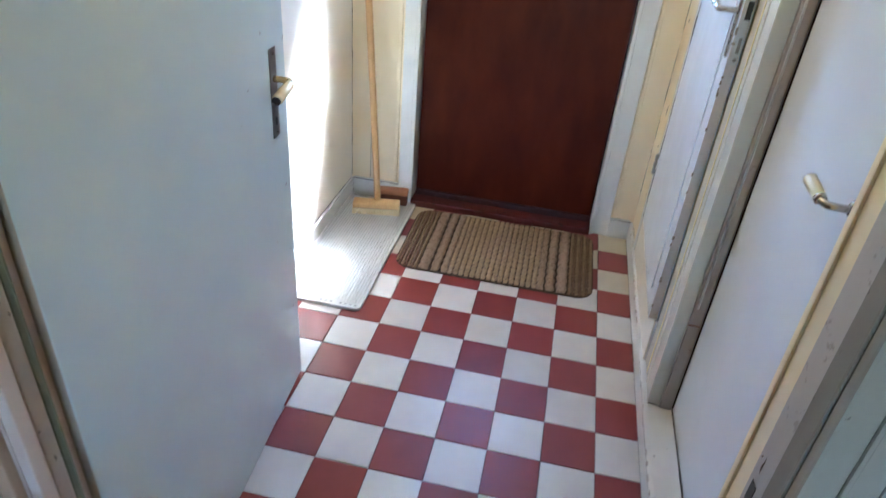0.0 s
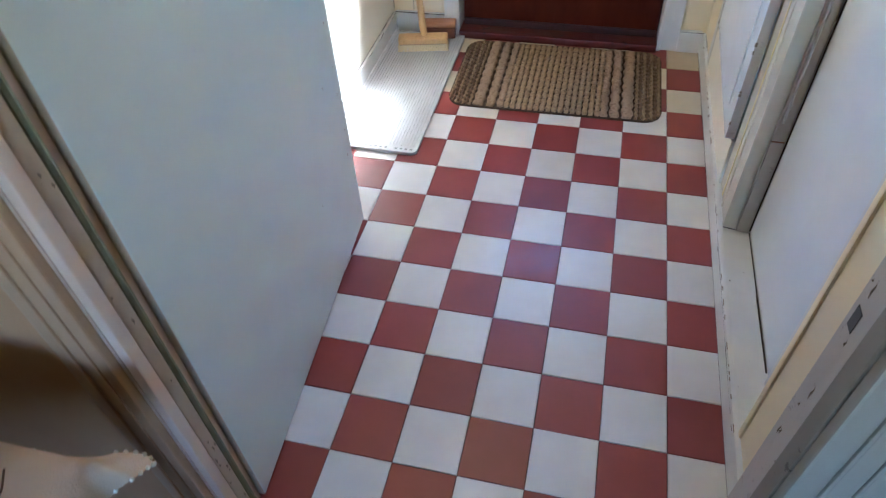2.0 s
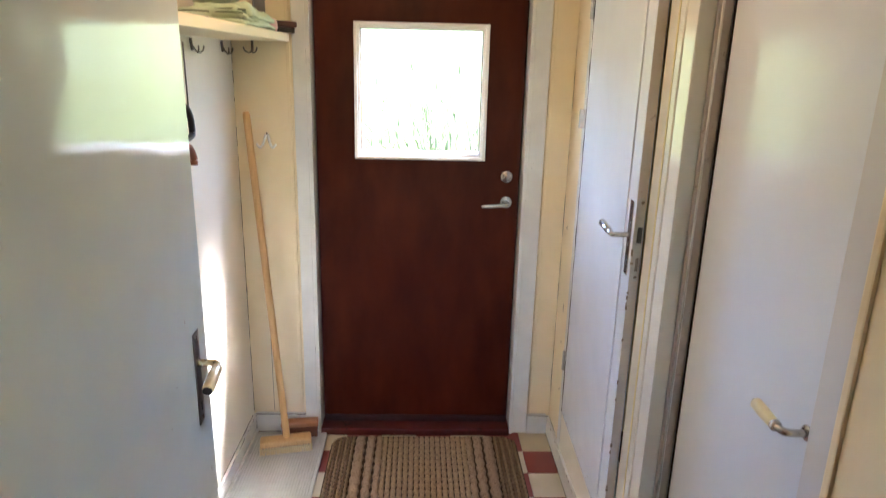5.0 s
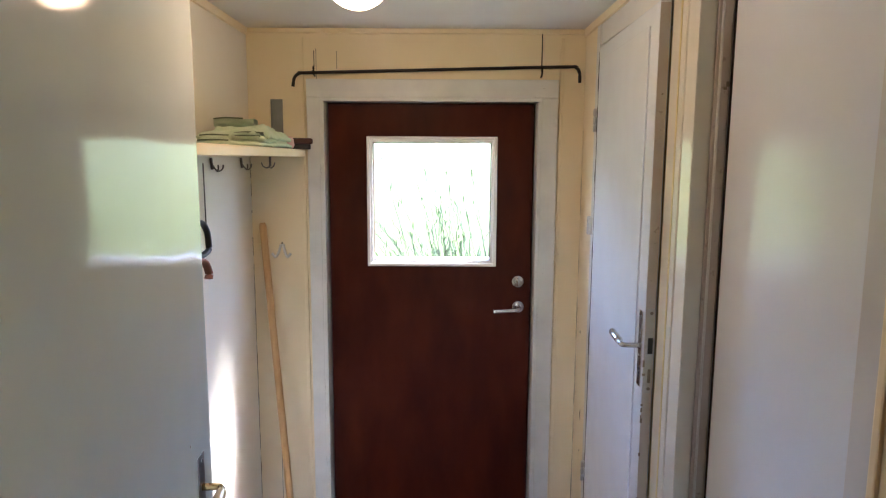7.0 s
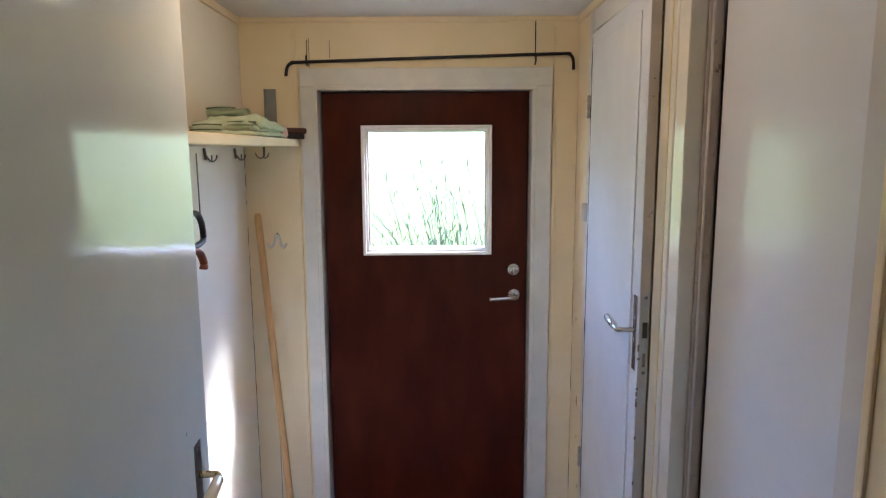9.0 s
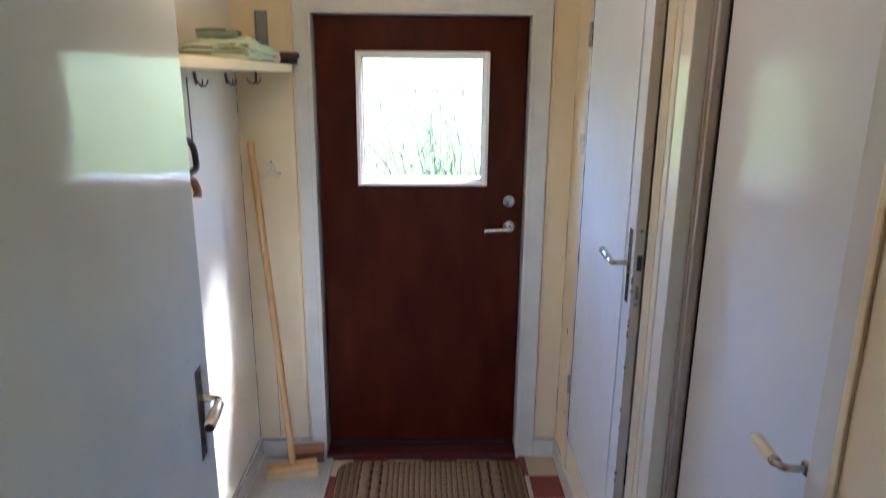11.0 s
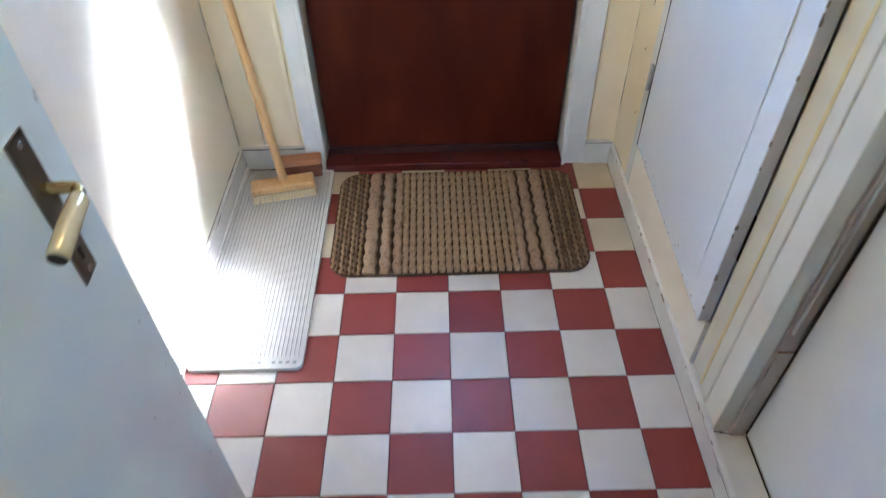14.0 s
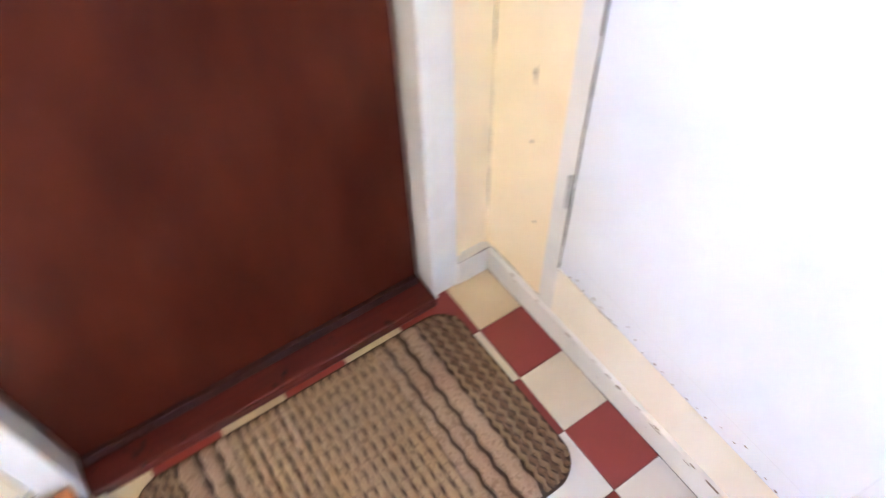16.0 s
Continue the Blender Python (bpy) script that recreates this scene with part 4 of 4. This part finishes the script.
for k in (0, 1, 2, 3, 5, 6, 7, 8, 9, 11, 12, 13, 14):
    x = -TW + 0.024 + (2 * TW - 0.048) * k / 14
    if slot0 is None:
        slot0 = part("drain_slot", slab(-0.005, 0.005, -TL + 0.019, -TL + 0.028, 0.0088, 0.0094), M_GREY, tray, "dark drain slot")
        slot0.location.x = x
    else:
        o = new("drain_slot", slot0.data)
        o.parent = tray
        o.location.x = x

# ---- broom and hand brush ----
broom = thing("broom", "wooden broom with a beech handle leaning in the corner", "broom", pose(-0.258, 0.484, 0.012, 0, 0, 12))
bi = pose(-0.258, 0.484, 0.012, 0, 0, 12).inverted()
part("block", slab(-0.112, 0.112, -0.033, 0.033, 0.024, 0.054, 0.010), M_WOOD, broom)
b = bmesh.new()
rng = random.Random(3)
for i in range(26):
    for j in range(5):
        x, y = -0.106 + 0.212 * i / 25, -0.029 + 0.057 * j / 4
        s = rng.uniform(0.8, 1.2)
        tube(b, [(x, y, 0.026), (x * 1.05 + rng.uniform(-0.003, 0.003), y * 1.28 - 0.005, 0.0005)], [0.0040, 0.0048 * s], 6)
part("bristles", b, M_BRISTLE, broom, "cream bristles")
b = bmesh.new()
for i in range(17):
    disc(b, (-0.098 + 0.196 * i / 16, -0.0325, 0.029), (0, -1, 0), 0.0030, 0.0016, 8, 0.0004)
part("tuft_holes", b, M_CHIP, broom)
foot, tip = bi @ Vector((-0.255, 0.495, 0.045)), bi @ Vector((-0.388, 0.628, 1.484))
b = tube(bmesh.new(), [foot, foot.lerp(tip, 0.02), foot.lerp(tip, 0.99), tip], [0.014, 0.0152, 0.0152, 0.011], 16)
part("handle", b, M_WOOD, broom, "long round beech handle", True)
hb = thing("hand_brush", "small reddish wooden hand brush behind the broom", "brush", pose(-0.215, 0.590, 0.012, 0, 0, 8))
part("block", slab(-0.085, 0.085, -0.026, 0.026, 0.052, 0.078, 0.009), M_HANDBRUSH, hb)
part("bristles", slab(-0.080, 0.080, -0.027, 0.027, 0.0005, 0.052, 0.004), M_REDBRISTLE, hb, "dark reddish brown bristles")

# ---- doormat ----
dm = thing("doormat", "brown and beige ribbed doormat with rounded corners", "doormat", pose(0.364, 0.329, 0, 0, 0, 0.4))
MW, ML, MR = 0.424, 0.262, 0.075
part("backing", prism(bmesh.new(), rounded_rect(-MW, MW, -ML, ML, MR, 10), 0.0005, 0.007), M_MATBASE, dm, "dark brown rubber backing")


def half_len(x):
    ax = abs(x)
    e = ax - (MW - MR)
    return ML - 0.006 if e <= 0 else ML - MR + math.sqrt(max(MR * MR - e * e, 0)) - 0.006


def woven_cord(x, w, h, pitch, pinch, phase, sway, power=0.6, sharp=1.0):
    """A flat cord along the mat, pinched at every pitch, with a soft square section."""
    hl = half_len(x)
    n = max(10, int(2 * hl / pitch * 6))
    b = bmesh.new()
    rings = []
    for k in range(n + 1):
        y = -hl + 2 * hl * k / n
        u = 2 * math.pi * y / pitch + phase
        bite = (0.5 + 0.5 * math.cos(u)) ** sharp
        hw = w * (1 - pinch * bite) * (0.8 if k in (0, n) else 1)
        hz = h * (1 - 0.35 * pinch * bite) * (0.6 if k in (0, n) else 1)
        cx = x + sway * math.sin(u)
        ring = []
        for q in range(8):
            a = math.pi * q / 7
            c, sn = math.cos(a), math.sin(a)
            ring.append(b.verts.new((cx + hw * math.copysign(abs(c) ** power, c), y, 0.0066 + hz * abs(sn) ** power)))
        rings.append(ring)
    for r0, r1 in zip(rings, rings[1:]):
        for q in range(8):
            b.faces.new((r0[q], r0[(q + 1) % 8], r1[(q + 1) % 8], r1[q]))
    b.faces.new(rings[0])
    b.faces.new(rings[-1])
    bmesh.ops.recalc_face_normals(b, faces=b.faces)
    return b


for s in (-1, 1):
    for k in range(7):
        x = s * (0.412 - 0.0142 * k)
        part("cord", woven_cord(x, 0.0072, 0.0085, 0.030, 0.38, 2.1 * k, 0.0024, 0.8), M_MATBROWN if k % 2 else M_MATTAN, dm, "", True)
    for k, (x, w) in enumerate(((0.2925, 0.0232), (0.2435, 0.0192), (0.2040, 0.0156))):
        part("rope", woven_cord(s * x, w, 0.0125, 0.058, 0.20, k * 1.9 + s, 0.0022, 0.75, 2.0), M_MATROPE, dm, "thick flat beige rope", True)
NC = 16
for k in range(NC):
    x = -0.1785 + 0.357 * k / (NC - 1)
    part("cord", woven_cord(x, 0.0118, 0.0090, 0.042, 0.26, 0.5 * math.sin(k * 1.7), 0.0005, 0.55, 0.8), M_MATLIGHT, dm, "", True)

# ---- table with cloth in the inner room ----
table = thing("table", "dark wooden table beside the doorway", "table", pose(-0.460, -2.290, 0))
part("tabletop", slab(-0.40, 0.40, -0.42, 0.42, 0.71, 0.738, 0.004), M_TABLEWOOD, table)
for sx in (-1, 1):
    for sy in (-1, 1):
        part("leg", tube(bmesh.new(), [(sx * 0.35, sy * 0.37, 0), (sx * 0.35, sy * 0.37, 0.71)], [0.018, 0.028], 12), M_TABLEWOOD, table)
tcl = thing("tablecloth", "white tablecloth with a red print and lace edge", "tablecloth", pose(-0.460, -2.290, 0.739))
b = bmesh.new()
N = 56
hx, hy, dr = 0.402, 0.422, 0.09
grid = []
for i in range(N + 1):
    row = []
    for j in range(N + 1):
        u = (2 * i / N - 1) * (hx + dr)
        v = (2 * j / N - 1) * (hy + dr)
        ox, oy = max(abs(u) - hx, 0), max(abs(v) - hy, 0)
        both = ox > 0 and oy > 0
        fall = 0.70 * math.hypot(ox, oy) if both else ox + oy
        fold = 0.010 * math.sin((u + v) * 34) * min(fall / dr, 1)
        flare = 0.45 if both else 0.18
        x = math.copysign(min(abs(u), hx) + 0.004 + (fold + flare * ox if ox else 0), u)
        y = math.copysign(min(abs(v), hy) + 0.004 + (fold + flare * oy if oy else 0), v)
        row.append(b.verts.new((x, y, 0.002 - fall * 0.97)))
    grid.append(row)
for i in range(N):
    for j in range(N):
        b.faces.new((grid[i][j], grid[i + 1][j], grid[i + 1][j + 1], grid[i][j + 1]))
edge = [grid[i][N].co.copy() for i in range(N + 1)] + [grid[N][j].co.copy() for j in range(N - 1, -1, -1)]
part("cloth", b, M_CLOTH, tcl, "", True)
b = bmesh.new()
for p in edge:
    bmesh.ops.create_icosphere(b, subdivisions=1, radius=0.0038, matrix=Matrix.Translation(p))
tagged(part("lace_edge", b, M_LACE, tcl, "white lace edge", True), kind="stuff")
for cx, cy, r in ((0.20, 0.30, 0.035), (0.28, 0.18, 0.028), (0.10, 0.36, 0.022), (0.05, 0.22, 0.04), (-0.1, 0.33, 0.03), (0.30, 0.0, 0.035)):
    out = [(cx + r * (0.75 + 0.25 * math.cos(5 * q * 0.1963)) * math.cos(q * 0.1963), cy + r * (0.75 + 0.25 * math.cos(5 * q * 0.1963)) * math.sin(q * 0.1963)) for q in range(32)]
    part("flower_print", prism(bmesh.new(), out, 0.0045, 0.0052), M_CLOTHRED, tcl, "red flower print")

for k, (x0, y0, ang) in enumerate(((0.16, 0.35, 20), (0.24, 0.25, 70), (0.31, 0.36, 150), (0.33, 0.10, 40), (0.12, 0.12, 110))):
    out = curve_pts([(x0 + 0.035 * math.cos(radians(ang + 70 * q)) * (0.4 + 0.15 * q), y0 + 0.035 * math.sin(radians(ang + 70 * q)) * (0.4 + 0.15 * q), 0.0045) for q in range(5)], 5)
    part("tendril_print", tube(bmesh.new(), out, 0.0016, 6, 0.4), M_CLOTHDARK, tcl, "dark curling tendril print")

# ---- outside ----
bm = bmesh.new()
rows = []
for k in range(41):
    y = 0.82 + 600 * (k / 40) ** 3
    # made-up slope: keeps bright horizon sky out of the window's reflection
    z = -0.25 + 0.125 * max(0.0, y - 7.0)
    rows.append([bm.verts.new((x, y, z + (0.02 * y * noise.noise(Vector((x * 0.05, y * 0.08, 0))) if y > 8 else 0))) for x in (-400, -60, -20, -8, -3, 0, 3, 8, 20, 60, 400)])
for r0, r1 in zip(rows, rows[1:]):
    for k in range(10):
        bm.faces.new((r0[k], r0[k + 1], r1[k + 1], r1[k]))
structure("ground", bm, M_GRASS, "sunlit green lawn with an added rise that covers the low sky", "lawn")
structure("ground_behind", slab(-400, 400, -600, 0.82, -0.5, -0.26), M_GRASS, "green lawn around the house", "lawn")


def blade(b, x, y, z, h, lean, az, w):
    pts = []
    for k in range(6):
        t = k / 5
        d = lean * t * t
        pts.append((x + d * math.cos(az), y + d * math.sin(az), z + h * t))
    tube(b, pts, [w, w * 0.95, w * 0.85, w * 0.65, w * 0.4, w * 0.1], 4, 0.35)


shrub = tagged(new("shrub"), "loose green shrub with thin arching stems on the lawn", "shrub", kind="stuff")
b = bmesh.new()
lf = bmesh.new()
rng = random.Random(11)
for k in range(110):
    x0, y0 = rng.gauss(0.56, 0.14), rng.uniform(2.5, 3.2)
    az = rng.gauss(3.1, 0.5) if k % 5 else rng.gauss(0.2, 0.5)
    h = rng.uniform(1.30, 1.80) if k % 8 else rng.uniform(1.8, 2.2)
    lean = rng.uniform(0.08, 0.45) if k % 3 else rng.uniform(0.45, 0.95)
    pts = []
    for q in range(8):
        t = q / 7
        d = lean * t ** 1.7
        pts.append(Vector((x0 + d * math.cos(az) + 0.012 * math.sin(5 * t + k), y0 + d * math.sin(az), -0.25 + h * (t - 0.10 * lean * t ** 3))))
    tube(b, pts, [0.0042 - 0.0030 * q / 7 for q in range(8)], 4)
    for q in range(rng.randint(9, 15)):
        t = rng.uniform(0.50, 1.0)
        i = min(int(t * 7), 6)
        p = pts[i].lerp(pts[i + 1], t * 7 - i)
        blade(lf, p.x, p.y, p.z, rng.uniform(0.02, 0.075), rng.uniform(0.012, 0.05), rng.uniform(0, 6.28), rng.uniform(0.003, 0.0062))
part("stems", b, M_STEM, shrub, "thin grey-brown stems")
part("leaves", lf, M_REED, shrub, "small narrow green leaves")

# ---- floor tiles ----
tile_mesh = {}


def tile_obj(x0, x1, y0, y1, material):
    w, d = round(x1 - x0, 4), round(y1 - y0, 4)
    key = (w, d, material.name)
    if key not in tile_mesh:
        b = slab(-w / 2, w / 2, -d / 2, d / 2, -0.006, 0.0, 0)
        tops = [e for e in b.edges if all(v.co.z > -0.001 for v in e.verts)]
        bmesh.ops.bevel(b, geom=tops, offset=0.0012, segments=1, affect="EDGES")
        me = bpy.data.meshes.new("tile")
        bmesh.ops.recalc_face_normals(b, faces=b.faces)
        b.to_mesh(me)
        b.free()
        me.materials.append(material)
        tile_mesh[key] = me
    o = new("tile", tile_mesh[key])
    o.parent = floor
    o.location = ((x0 + x1) / 2, (y0 + y1) / 2, rngt.uniform(-0.0004, 0.0004))
    o.rotation_euler = (rngt.uniform(-0.0012, 0.0012), rngt.uniform(-0.0012, 0.0012), 0)


rngt = random.Random(5)
gap = 0.0009
for i in range(-3, 6):
    for j in range(-5, 11):
        x0, x1 = max(i * T, XL + 0.002), min((i + 1) * T, 0.9435)
        y0, y1 = max(-(j + 1) * T, -1.626), min(-j * T, 0.655)
        if x1 - x0 < 0.01 or y1 - y0 < 0.01:
            continue
        tile_obj(x0 + gap, x1 - gap, y0 + gap, y1 - gap, M_TILE_R if (i + j) % 2 == 0 else M_TILE_C if j <= -4 else M_TILE_W2 if j <= -2 else M_TILE_W)
